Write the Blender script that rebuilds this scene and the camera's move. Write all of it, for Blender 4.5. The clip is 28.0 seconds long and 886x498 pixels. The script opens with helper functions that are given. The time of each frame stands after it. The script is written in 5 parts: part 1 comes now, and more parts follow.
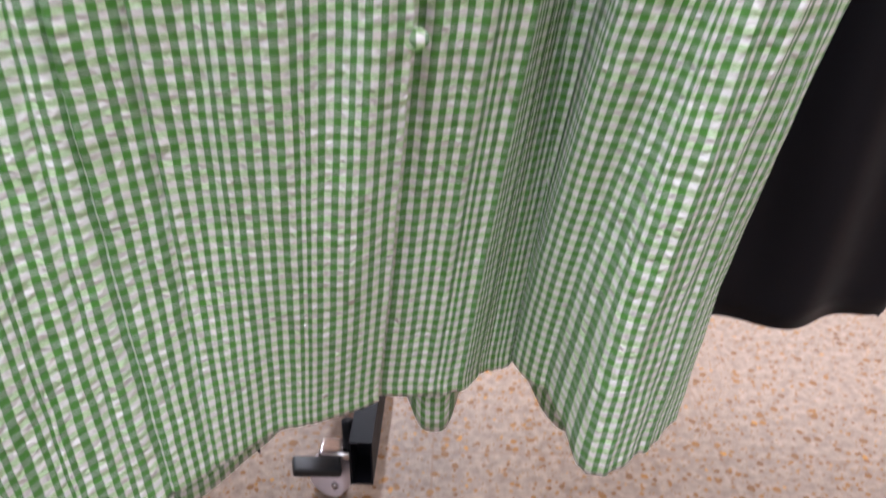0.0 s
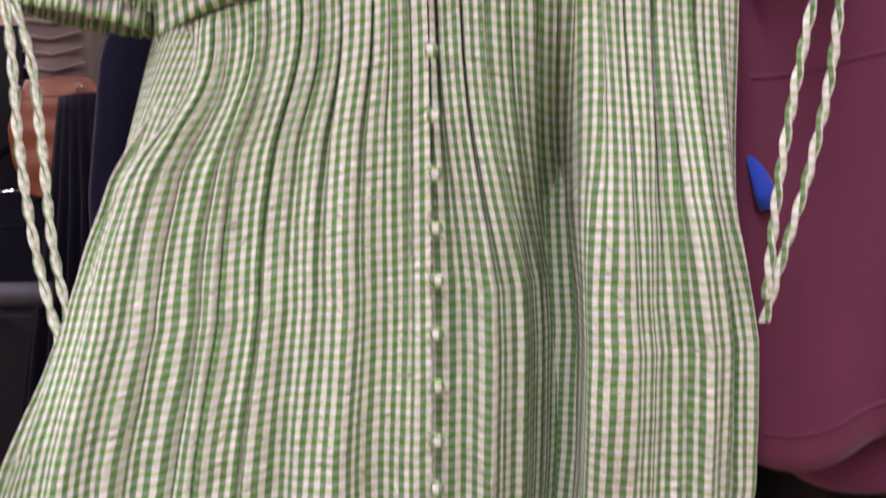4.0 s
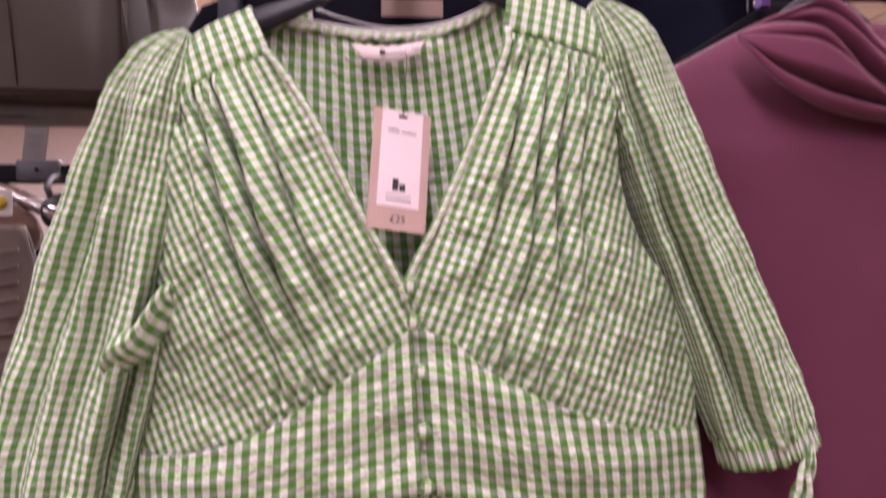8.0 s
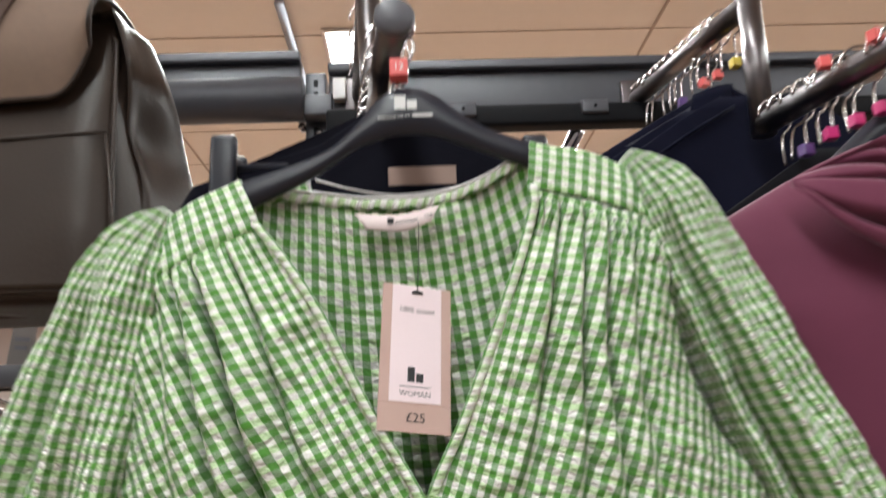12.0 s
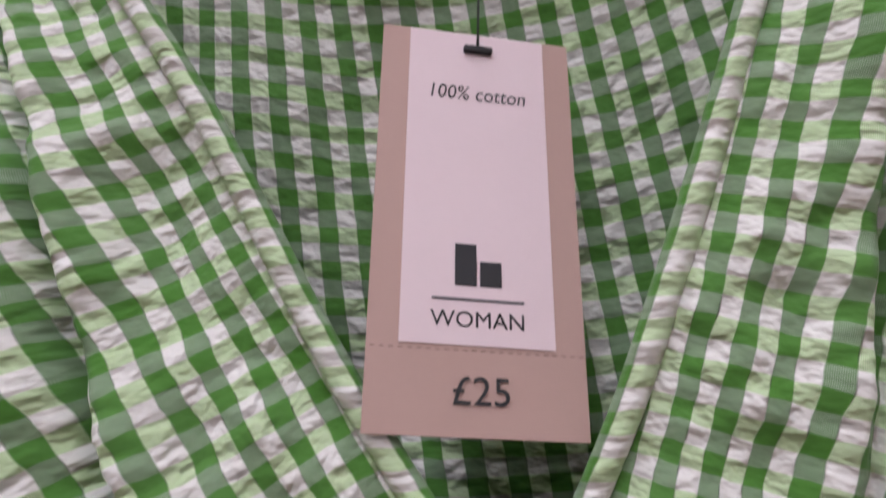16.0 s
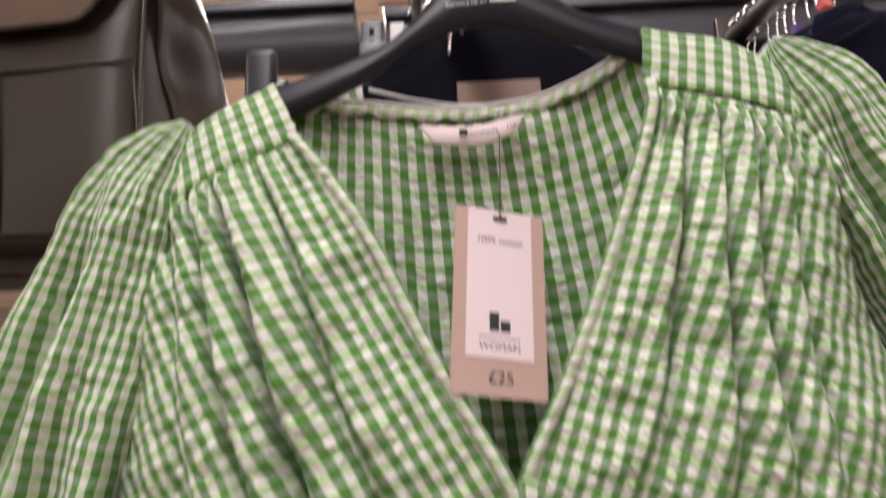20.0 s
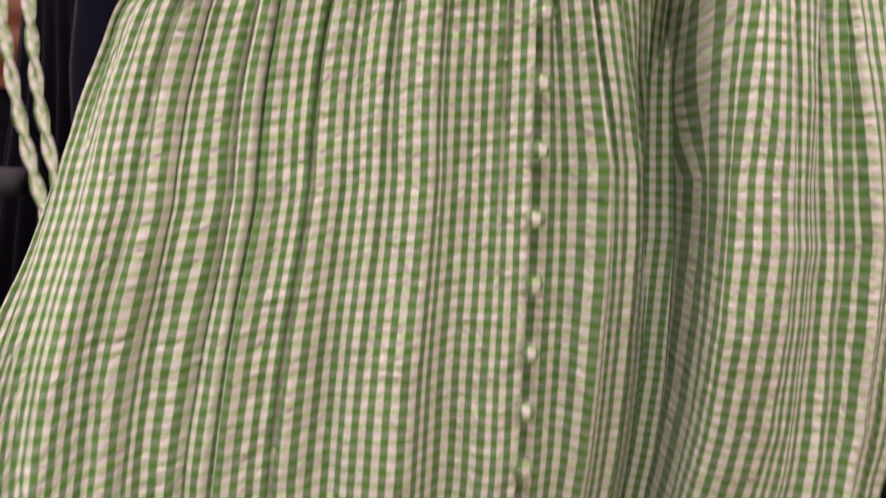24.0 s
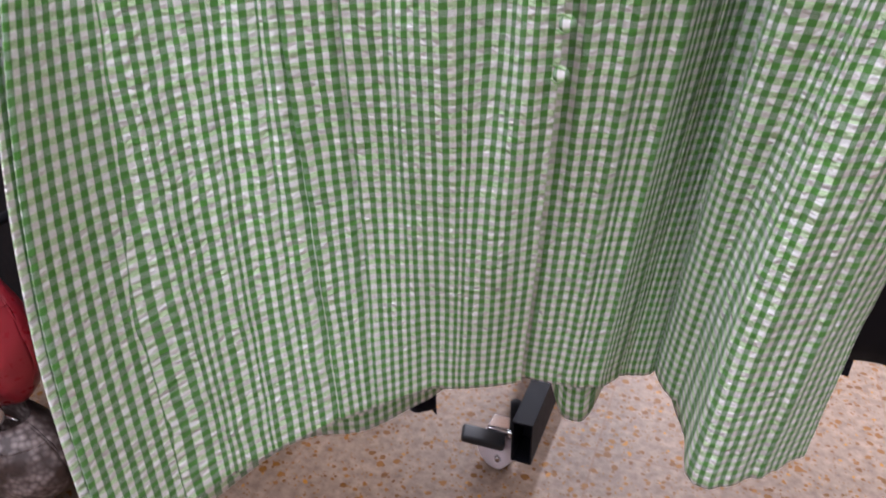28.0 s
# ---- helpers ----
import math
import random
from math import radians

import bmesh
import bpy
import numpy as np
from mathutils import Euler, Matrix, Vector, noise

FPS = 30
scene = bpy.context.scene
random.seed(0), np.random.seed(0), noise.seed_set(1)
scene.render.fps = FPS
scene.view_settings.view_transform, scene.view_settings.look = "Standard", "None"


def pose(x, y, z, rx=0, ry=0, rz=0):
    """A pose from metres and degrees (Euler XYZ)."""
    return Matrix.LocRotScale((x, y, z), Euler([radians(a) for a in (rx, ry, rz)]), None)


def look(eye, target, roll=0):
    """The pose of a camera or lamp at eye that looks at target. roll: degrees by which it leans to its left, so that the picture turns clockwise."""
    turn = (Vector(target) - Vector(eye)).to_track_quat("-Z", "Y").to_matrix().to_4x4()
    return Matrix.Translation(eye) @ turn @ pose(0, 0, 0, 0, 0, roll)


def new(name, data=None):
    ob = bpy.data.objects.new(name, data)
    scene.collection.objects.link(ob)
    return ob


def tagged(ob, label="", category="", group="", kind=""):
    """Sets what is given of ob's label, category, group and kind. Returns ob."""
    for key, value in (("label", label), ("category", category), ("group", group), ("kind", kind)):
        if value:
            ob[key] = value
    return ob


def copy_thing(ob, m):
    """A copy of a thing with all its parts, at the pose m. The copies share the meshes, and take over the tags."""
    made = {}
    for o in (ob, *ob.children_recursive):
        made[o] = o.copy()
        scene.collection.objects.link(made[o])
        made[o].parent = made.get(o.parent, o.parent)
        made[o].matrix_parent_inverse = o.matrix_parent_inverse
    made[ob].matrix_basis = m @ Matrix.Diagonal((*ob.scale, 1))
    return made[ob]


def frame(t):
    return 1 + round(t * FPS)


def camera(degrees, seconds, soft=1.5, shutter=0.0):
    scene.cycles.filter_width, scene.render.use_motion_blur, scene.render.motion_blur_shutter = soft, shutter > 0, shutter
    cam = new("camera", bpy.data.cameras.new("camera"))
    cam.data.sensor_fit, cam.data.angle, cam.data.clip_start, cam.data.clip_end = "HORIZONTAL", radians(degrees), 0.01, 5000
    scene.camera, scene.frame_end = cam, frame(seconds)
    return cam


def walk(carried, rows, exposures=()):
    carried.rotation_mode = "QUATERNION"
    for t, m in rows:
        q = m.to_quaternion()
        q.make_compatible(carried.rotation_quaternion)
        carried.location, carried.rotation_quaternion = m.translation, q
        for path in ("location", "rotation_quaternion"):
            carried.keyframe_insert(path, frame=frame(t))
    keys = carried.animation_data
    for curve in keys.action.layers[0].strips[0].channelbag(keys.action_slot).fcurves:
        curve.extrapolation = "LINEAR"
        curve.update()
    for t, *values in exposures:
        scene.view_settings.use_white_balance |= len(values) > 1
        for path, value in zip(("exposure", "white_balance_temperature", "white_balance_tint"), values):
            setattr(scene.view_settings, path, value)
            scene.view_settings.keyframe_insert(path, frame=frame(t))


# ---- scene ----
cam = camera(62.0, 28.0, soft=1.7, shutter=1.0)
PATH = [
    (0, (0.019, -0.389, 0.71), (-0.002, 1.399, -0.185), 0.9),
    (0.5, (0.021, -0.419, 0.726), (0.0, 1.426, -0.047), 1.1),
    (1, (0.024, -0.448, 0.739), (0.006, 1.453, 0.118), 0.6),
    (1.5, (0.037, -0.483, 0.763), (-0.018, 1.459, 0.289), 0.4),
    (2, (0.057, -0.501, 0.846), (-0.068, 1.427, 0.33), -0.9),
    (2.5, (0.061, -0.51, 0.894), (-0.075, 1.427, 0.414), -1.0),
    (3, (0.062, -0.521, 0.922), (-0.074, 1.443, 0.569), -1.2),
    (3.5, (0.06, -0.533, 0.943), (-0.074, 1.451, 0.726), -1.6),
    (4, (0.057, -0.542, 0.976), (-0.081, 1.45, 0.87), -1.9),
    (4.5, (0.053, -0.537, 1.052), (-0.072, 1.451, 0.875), -1.6),
    (6.5, (0.015, -0.549, 1.321), (0.069, 1.42, 0.975), -0.4),
    (7, (0.01, -0.548, 1.331), (0.089, 1.436, 1.092), 0.0),
    (7.5, (0.003, -0.55, 1.335), (0.102, 1.445, 1.226), 0.1),
    (8, (-0.007, -0.55, 1.343), (0.123, 1.446, 1.364), 0.1),
    (8.5, (-0.008, -0.549, 1.355), (0.117, 1.44, 1.527), -0.2),
    (9, (-0.006, -0.545, 1.354), (0.104, 1.426, 1.673), -0.5),
    (9.5, (-0.007, -0.547, 1.361), (0.104, 1.409, 1.764), -1.1),
    (10, (-0.006, -0.552, 1.367), (0.104, 1.392, 1.821), -1.6),
    (10.5, (-0.003, -0.549, 1.37), (0.107, 1.384, 1.869), -2.3),
    (11, (-0.002, -0.534, 1.369), (0.105, 1.395, 1.884), -2.6),
    (11.5, (-0.003, -0.503, 1.365), (0.097, 1.426, 1.882), -2.9),
    (12, (-0.006, -0.453, 1.356), (0.089, 1.48, 1.863), -2.8),
    (12.5, (-0.01, -0.378, 1.34), (0.078, 1.562, 1.817), -2.5),
    (13, (-0.01, -0.32, 1.332), (0.024, 1.636, 1.749), -2.5),
    (13.5, (-0.01, -0.261, 1.334), (-0.033, 1.698, 1.736), -2.9),
    (15.5, (-0.003, -0.15, 1.378), (-0.132, 1.833, 1.601), -3.0),
    (16, (0.0, -0.15, 1.376), (-0.145, 1.82, 1.694), -3.8),
    (16.5, (-0.004, -0.164, 1.388), (-0.112, 1.796, 1.773), -3.4),
    (17, (-0.007, -0.187, 1.4), (-0.103, 1.761, 1.839), -3.2),
    (17.5, (-0.012, -0.209, 1.399), (-0.084, 1.729, 1.887), -2.9),
    (18, (-0.01, -0.229, 1.397), (-0.07, 1.672, 2.014), -2.6),
    (18.5, (-0.01, -0.264, 1.389), (-0.08, 1.615, 2.072), -2.5),
    (19, (-0.013, -0.29, 1.379), (-0.084, 1.6, 2.028), -2.4),
    (19.5, (-0.014, -0.316, 1.367), (-0.088, 1.593, 1.96), -2.2),
    (20, (-0.018, -0.337, 1.347), (-0.083, 1.601, 1.836), -2.0),
    (20.5, (-0.018, -0.358, 1.319), (-0.067, 1.617, 1.635), -1.3),
    (21, (-0.012, -0.372, 1.284), (-0.098, 1.617, 1.436), -0.6),
    (21.5, (-0.043, -0.37, 1.241), (0.055, 1.627, 1.240), 0.6),
    (22, (-0.048, -0.366, 1.165), (0.078, 1.63, 1.207), 1.2),
    (22.5, (-0.038, -0.368, 1.085), (0.06, 1.63, 1.035), 1.4),
    (24.5, (-0.037, -0.45, 0.893), (-0.067, 1.521, 0.553), -0.2),
    (25, (-0.047, -0.432, 0.892), (-0.055, 1.477, 0.296), -0.1),
    (26, (0.003, -0.436, 0.847), (-0.289, 1.361, 0.019), 0.1),
    (26.5, (0.05, -0.449, 0.799), (-0.447, 1.3, -0.035), -0.6),
    (27, (0.087, -0.439, 0.76), (-0.582, 1.261, -0.054), -1.9),
    (27.5, (0.1, -0.447, 0.751), (-0.589, 1.222, -0.108), -1.1),
    (28, (0.097, -0.445, 0.745), (-0.557, 1.214, -0.158), -0.5),
]
LIGHT = [
    (0, 0.40, 5600, 10), (0.5, 0.40, 5900, 12), (1, 0.38, 6150, 20), (1.5, 0.44, 6400, 22), (2, 0.40, 6400, 30), (3, 0.36, 6400, 32), (4, 0.28, 6250, 33), (4.5, 0.16, 6400, 28),
    (6.5, -0.02, 6400, 32), (8, 0.02, 6500, 36), (9, 0.02, 6600, 36), (10, -0.02, 6300, 24), (11, -0.02, 6150, 14), (12, 0.0, 6200, 0), (13, -0.12, 6400, -1), (13.5, -0.42, 6300, 6),
    (15.5, -0.6, 6000, 16), (17, -0.55, 6000, 15), (18, -0.39, 6200, 24), (20, -0.18, 6600, 11), (21, -0.22, 6450, 13), (22, 0.0, 6250, 20), (22.5, 0.02, 6500, 18), (24.5, -0.02, 7000, 33), (25, 0.0, 7000, 37), (26, 0.06, 7000, 41),
    (26.5, 0.12, 6900, 34), (27, 0.16, 6500, 31), (27.5, 0.22, 5900, 18), (28, 0.24, 5550, 14),
]
walk(cam, [(t, look(eye, target, roll)) for t, eye, target, roll in PATH], LIGHT)

# ---------------------------------------------------------------- world and lights
world = bpy.data.worlds.new("shop_air")
scene.world = world
world.use_nodes = True
world.node_tree.nodes["Background"].inputs[0].default_value = (0.9, 0.82, 0.80, 1)
world.node_tree.nodes["Background"].inputs[1].default_value = 0.03

CEIL = 3.15
LAMP_ROWS = (-3.1, -0.27, 2.6)


def strip_light(name, x, y, length, watts):
    lamp = bpy.data.lights.new(name, "AREA")
    lamp.shape, lamp.size, lamp.size_y = "RECTANGLE", 0.14, length
    lamp.energy, lamp.color = watts, (1.0, 0.96, 0.95)
    ob = new(name, lamp)
    ob.location = (x, y, CEIL - 0.03)
    return ob


for row_x, front_watts in zip(LAMP_ROWS, (92, 82, 74)):
    strip_light("strip_lamp", row_x, -2.3, 4.6, front_watts)
    strip_light("strip_lamp", row_x, 3.6, 5.0, 262)


# ---------------------------------------------------------------- material helpers
def material(name):
    m = bpy.data.materials.new(name)
    m.use_nodes = True
    nt = m.node_tree
    return m, nt, nt.nodes["Principled BSDF"]


def math_node(nt, op, a, b=None, clamp=False):
    n = nt.nodes.new("ShaderNodeMath")
    n.operation, n.use_clamp = op, clamp
    for i, v in enumerate((a, b)):
        if v is None:
            continue
        if isinstance(v, (int, float)):
            n.inputs[i].default_value = v
        else:
            nt.links.new(v, n.inputs[i])
    return n.outputs[0]


def mix_colour(nt, fac, a, b):
    n = nt.nodes.new("ShaderNodeMix")
    n.data_type = "RGBA"
    for sock, v in ((n.inputs[0], fac), (n.inputs[6], a), (n.inputs[7], b)):
        if isinstance(v, (int, float)):
            sock.default_value = v
        elif isinstance(v, tuple):
            sock.default_value = (*v, 1)
        else:
            nt.links.new(v, sock)
    return n.outputs[2]


def noise_tex(nt, vec, scale, detail=3.0, rough=0.5):
    n = nt.nodes.new("ShaderNodeTexNoise")
    n.inputs["Scale"].default_value, n.inputs["Detail"].default_value, n.inputs["Roughness"].default_value = scale, detail, rough
    if vec is not None:
        nt.links.new(vec, n.inputs["Vector"])
    return n.outputs["Fac"]


def mapped(nt, vec, scale):
    n = nt.nodes.new("ShaderNodeMapping")
    n.inputs["Scale"].default_value = scale
    nt.links.new(vec, n.inputs["Vector"])
    return n.outputs[0]


def bump(nt, bsdf, height, strength, distance, normal=None):
    n = nt.nodes.new("ShaderNodeBump")
    n.inputs["Strength"].default_value, n.inputs["Distance"].default_value = strength, distance
    nt.links.new(height, n.inputs["Height"])
    if normal is not None:
        nt.links.new(normal, n.inputs["Normal"])
    nt.links.new(n.outputs[0], bsdf.inputs["Normal"])
    return n.outputs[0]


def plain(name, colour, rough=0.5, metal=0.0, grain=60.0, vary=0.15, relief=0.1, depth=0.0005):
    """A surface with a little grain at two scales."""
    m, nt, b = material(name)
    co = nt.nodes.new("ShaderNodeTexCoord").outputs["Object"]
    fine, broad = noise_tex(nt, co, grain, 4), noise_tex(nt, co, grain * 0.12, 2)
    dark, lite = tuple(c * (1 - vary) for c in colour), tuple(min(1, c * (1 + vary)) for c in colour)
    c = mix_colour(nt, math_node(nt, "ADD", math_node(nt, "MULTIPLY", fine, 0.5), math_node(nt, "MULTIPLY", broad, 0.5)), dark, lite)
    nt.links.new(c, b.inputs["Base Color"])
    r = math_node(nt, "ADD", math_node(nt, "MULTIPLY", fine, 0.2), rough - 0.1)
    nt.links.new(r, b.inputs["Roughness"])
    b.inputs["Metallic"].default_value = metal
    if relief:
        bump(nt, b, fine, relief, depth)
    return m


def gingham(name, period=0.0092, pucker=1.0):
    """Green and white seersucker check: dyed and white threads in bands both ways, laid out by the cloth's own metres."""
    m, nt, b = material(name)
    uv = nt.nodes.new("ShaderNodeUVMap").outputs[0]
    wob = nt.nodes.new("ShaderNodeTexNoise")
    wob.inputs["Scale"].default_value, wob.inputs["Detail"].default_value = 130, 2
    nt.links.new(uv, wob.inputs["Vector"])
    shift = nt.nodes.new("ShaderNodeVectorMath")
    shift.operation = "MULTIPLY_ADD"
    shift.inputs[1].default_value, shift.inputs[2].default_value = (0.0009, 0.0020, 0), (-0.00045, -0.0010, 0)
    nt.links.new(wob.outputs["Color"], shift.inputs[0])
    moved = nt.nodes.new("ShaderNodeVectorMath")
    nt.links.new(uv, moved.inputs[0])
    nt.links.new(shift.outputs[0], moved.inputs[1])
    sep = nt.nodes.new("ShaderNodeSeparateXYZ")
    nt.links.new(moved.outputs[0], sep.inputs[0])
    u, v = sep.outputs[0], sep.outputs[1]
    bands = []
    for axis in (u, v):
        wave = math_node(nt, "SINE", math_node(nt, "MULTIPLY", axis, 2 * math.pi / period))
        bands.append(math_node(nt, "ADD", math_node(nt, "MULTIPLY", wave, 5.0), 0.5, clamp=True))
    warp, weft = bands
    tw = 2 * math.pi / 0.00062
    dots = math_node(nt, "MULTIPLY", math_node(nt, "SINE", math_node(nt, "MULTIPLY", math_node(nt, "ADD", u, v), tw)),
                     math_node(nt, "SINE", math_node(nt, "MULTIPLY", math_node(nt, "SUBTRACT", u, v), tw)))
    spots = math_node(nt, "ADD", math_node(nt, "MULTIPLY", dots, 1.6), 0.5, clamp=True)
    green, white = (0.054, 0.212, 0.009), (0.80, 0.785, 0.765)
    warp_mix = mix_colour(nt, spots, (0.085, 0.210, 0.058), (0.31, 0.40, 0.29))
    weft_mix = mix_colour(nt, spots, (0.37, 0.57, 0.23), (0.66, 0.76, 0.55))
    on_green = mix_colour(nt, weft, warp_mix, green)
    on_white = mix_colour(nt, weft, white, weft_mix)
    base = mix_colour(nt, warp, on_white, on_green)
    worn = noise_tex(nt, uv, 26, 4)
    base = mix_colour(nt, math_node(nt, "MULTIPLY", worn, 0.10), base, (0.66, 0.68, 0.62))
    nt.links.new(base, b.inputs["Base Color"])
    b.inputs["Roughness"].default_value = 0.82
    b.inputs["Sheen Weight"].default_value = 0.15
    b.inputs["Sheen Roughness"].default_value = 0.6
    b.inputs["Specular IOR Level"].default_value = 0.12
    crimp = noise_tex(nt, mapped(nt, uv, (150, 225, 1)), 1.0, 1.8, 0.5)
    loose = math_node(nt, "SUBTRACT", 1.0, math_node(nt, "MULTIPLY", warp, 0.72))
    crimp = math_node(nt, "MULTIPLY", math_node(nt, "SUBTRACT", crimp, 0.5), loose)
    rumple = noise_tex(nt, mapped(nt, uv, (45, 70, 1)), 1.0, 3)
    n1 = bump(nt, b, rumple, 0.8 * pucker, 0.004)
    n2 = bump(nt, b, crimp, 1.0 * pucker, 0.0048, n1)
    bump(nt, b, spots, 0.25, 0.0001, n2)
    return m


def cloth_material(name, colour, rough=0.85, weave=900.0, sheen=0.2, relief=0.25):
    m, nt, b = material(name)
    co = nt.nodes.new("ShaderNodeTexCoord").outputs["Object"]
    fine, broad = noise_tex(nt, co, weave, 2), noise_tex(nt, co, 14, 3)
    c = mix_colour(nt, broad, tuple(k * 0.8 for k in colour), tuple(k * 1.15 for k in colour))
    c = mix_colour(nt, math_node(nt, "MULTIPLY", fine, 0.3), c, tuple(k * 0.6 for k in colour))
    nt.links.new(c, b.inputs["Base Color"])
    b.inputs["Roughness"].default_value = rough
    b.inputs["Sheen Weight"].default_value = sheen
    b.inputs["Specular IOR Level"].default_value = 0.2 if max(colour) > 0.05 else 0.06
    n1 = bump(nt, b, broad, 0.25, 0.004)
    bump(nt, b, fine, relief, 0.0004, n1)
    return m


def terrazzo():
    """Cream terrazzo with ochre and brown chips and a faint tile joint."""
    m, nt, b = material("terrazzo")
    co = nt.nodes.new("ShaderNodeTexCoord").outputs["Object"]
    base = mix_colour(nt, math_node(nt, "MULTIPLY", math_node(nt, "SUBTRACT", noise_tex(nt, co, 70, 5, 0.65), 0.32), 2.6, clamp=True), (0.140, 0.092, 0.062), (0.275, 0.194, 0.146))
    for scale, keep, dark, lite in ((210, 0.35, (0.13, 0.060, 0.014), (0.26, 0.130, 0.034)), (105, 0.68, (0.11, 0.042, 0.004), (0.32, 0.138, 0.012)),
                                    (60, 0.58, (0.10, 0.038, 0.004), (0.31, 0.130, 0.011))):
        wob = nt.nodes.new("ShaderNodeTexNoise")
        wob.inputs["Scale"].default_value = scale * 1.4
        nt.links.new(co, wob.inputs["Vector"])
        mv = nt.nodes.new("ShaderNodeVectorMath")
        mv.operation = "MULTIPLY_ADD"
        mv.inputs[1].default_value = (0.45 / scale,) * 3
        nt.links.new(wob.outputs["Color"], mv.inputs[0])
        nt.links.new(co, mv.inputs[2])
        vo = nt.nodes.new("ShaderNodeTexVoronoi")
        vo.inputs["Scale"].default_value = scale
        nt.links.new(mv.outputs[0], vo.inputs["Vector"])
        tone = nt.nodes.new("ShaderNodeSeparateColor")
        nt.links.new(vo.outputs["Color"], tone.inputs[0])
        here = math_node(nt, "LESS_THAN", tone.outputs[0], keep)
        core = math_node(nt, "LESS_THAN", vo.outputs["Distance"], math_node(nt, "ADD", math_node(nt, "MULTIPLY", tone.outputs[1], 0.24), 0.14))
        base = mix_colour(nt, math_node(nt, "MULTIPLY", here, core), base, mix_colour(nt, tone.outputs[2], dark, lite))
    brick = nt.nodes.new("ShaderNodeTexBrick")
    brick.offset = 0.0
    brick.inputs["Color1"].default_value = brick.inputs["Color2"].default_value = (0, 0, 0, 1)
    brick.inputs["Mortar"].default_value = (1, 1, 1, 1)
    brick.inputs["Scale"].default_value, brick.inputs["Mortar Size"].default_value = 1.0, 0.0016
    brick.inputs["Brick Width"].default_value = brick.inputs["Row Height"].default_value = 0.4
    nt.links.new(co, brick.inputs["Vector"])
    base = mix_colour(nt, math_node(nt, "MULTIPLY", brick.outputs["Color"], 0.45), base, (0.16, 0.085, 0.045))
    nt.links.new(base, b.inputs["Base Color"])
    b.inputs["Roughness"].default_value = 0.5
    b.inputs["Specular IOR Level"].default_value = 0.2
    bump(nt, b, noise_tex(nt, co, 60, 3), 0.06, 0.001)
    return m


def snakeskin():
    """Scaled leather print: pale and dark brown scales in large blotches."""
    m, nt, b = material("snakeskin_print")
    co = nt.nodes.new("ShaderNodeTexCoord").outputs["Object"]
    vo = nt.nodes.new("ShaderNodeTexVoronoi")
    vo.inputs["Scale"].default_value = 120
    nt.links.new(co, vo.inputs["Vector"])
    blot = math_node(nt, "MULTIPLY", math_node(nt, "SUBTRACT", noise_tex(nt, co, 22, 3), 0.44), 7.0, clamp=True)
    c = mix_colour(nt, blot, (0.030, 0.018, 0.014), (0.34, 0.27, 0.25))
    edge = math_node(nt, "MULTIPLY", vo.outputs["Distance"], 1.3, clamp=True)
    c = mix_colour(nt, edge, c, (0.05, 0.03, 0.025))
    nt.links.new(c, b.inputs["Base Color"])
    b.inputs["Roughness"].default_value = 0.5
    bump(nt, b, math_node(nt, "SUBTRACT", 1.0, vo.outputs["Distance"]), 0.5, 0.002)
    return m


def emitter(name, colour, strength):
    m, nt, b = material(name)
    b.inputs["Emission Color"].default_value = (*colour, 1)
    b.inputs["Emission Strength"].default_value = strength
    b.inputs["Base Color"].default_value = (0.8, 0.8, 0.8, 1)
    return m


GINGHAM = gingham("green_gingham")
GINGHAM_FINE = gingham("green_gingham_cord", 0.0092, 0.4)
BUTTON = gingham("green_gingham_button", 0.0092, 0.3)
FLOOR = terrazzo()
BLACK = cloth_material("black_cloth", (0.0050, 0.0048, 0.0094), 0.88, 900, 0.02)
NAVY = cloth_material("navy_cloth", (0.0062, 0.0066, 0.0175), 0.85, 900, 0.03)
BURGUNDY = cloth_material("burgundy_jersey", (0.145, 0.031, 0.068), 0.75, 1400, 0.25, 0.10)
RIB = cloth_material("black_rib_knit", (0.009, 0.0085, 0.011), 0.9, 300, 0.05, 0.6)
PLASTIC = plain("black_hanger_plastic", (0.014, 0.0155, 0.026), 0.36, 0, 400, 0.2, 0.15, 0.0003)
CHROME = plain("chrome", (0.62, 0.60, 0.61), 0.16, 1.0, 40, 0.06, 0.02)
STEEL = plain("brushed_steel_tube", (0.17, 0.155, 0.16), 0.34, 1.0, 90, 0.12, 0.04)
DARK_STEEL = plain("dark_grey_painted_steel", (0.080, 0.081, 0.096), 0.38, 0.2, 60, 0.2, 0.05)
BLACK_STEEL = plain("black_painted_steel", (0.007, 0.007, 0.009), 0.6, 0.0, 80, 0.2, 0.05)
BLACK_STEEL.node_tree.nodes["Principled BSDF"].inputs["Specular IOR Level"].default_value = 0.12
SATIN = cloth_material("black_satin_cloth", (0.0032, 0.0027, 0.0050), 0.55, 900, 0.04)
SATIN.node_tree.nodes["Principled BSDF"].inputs["Specular IOR Level"].default_value = 0.20
GREY_CAP = plain("grey_end_cap", (0.11, 0.11, 0.13), 0.5, 0, 80)
TAPE = plain("white_satin_tape", (0.74, 0.72, 0.73), 0.45, 0, 900, 0.08, 0.3, 0.0002)
LABEL = plain("pink_white_label", (0.68, 0.57, 0.57), 0.6, 0, 700, 0.05, 0.2, 0.0002)
CARD = plain("tag_card_white", (0.80, 0.66, 0.70), 0.55, 0, 500, 0.03, 0.05)
CARD_TAN = plain("tag_card_tan", (0.50, 0.34, 0.30), 0.55, 0, 500, 0.05, 0.05)
CARD_DIM = plain("brown_card", (0.26, 0.17, 0.14), 0.6, 0, 500, 0.05, 0.05)
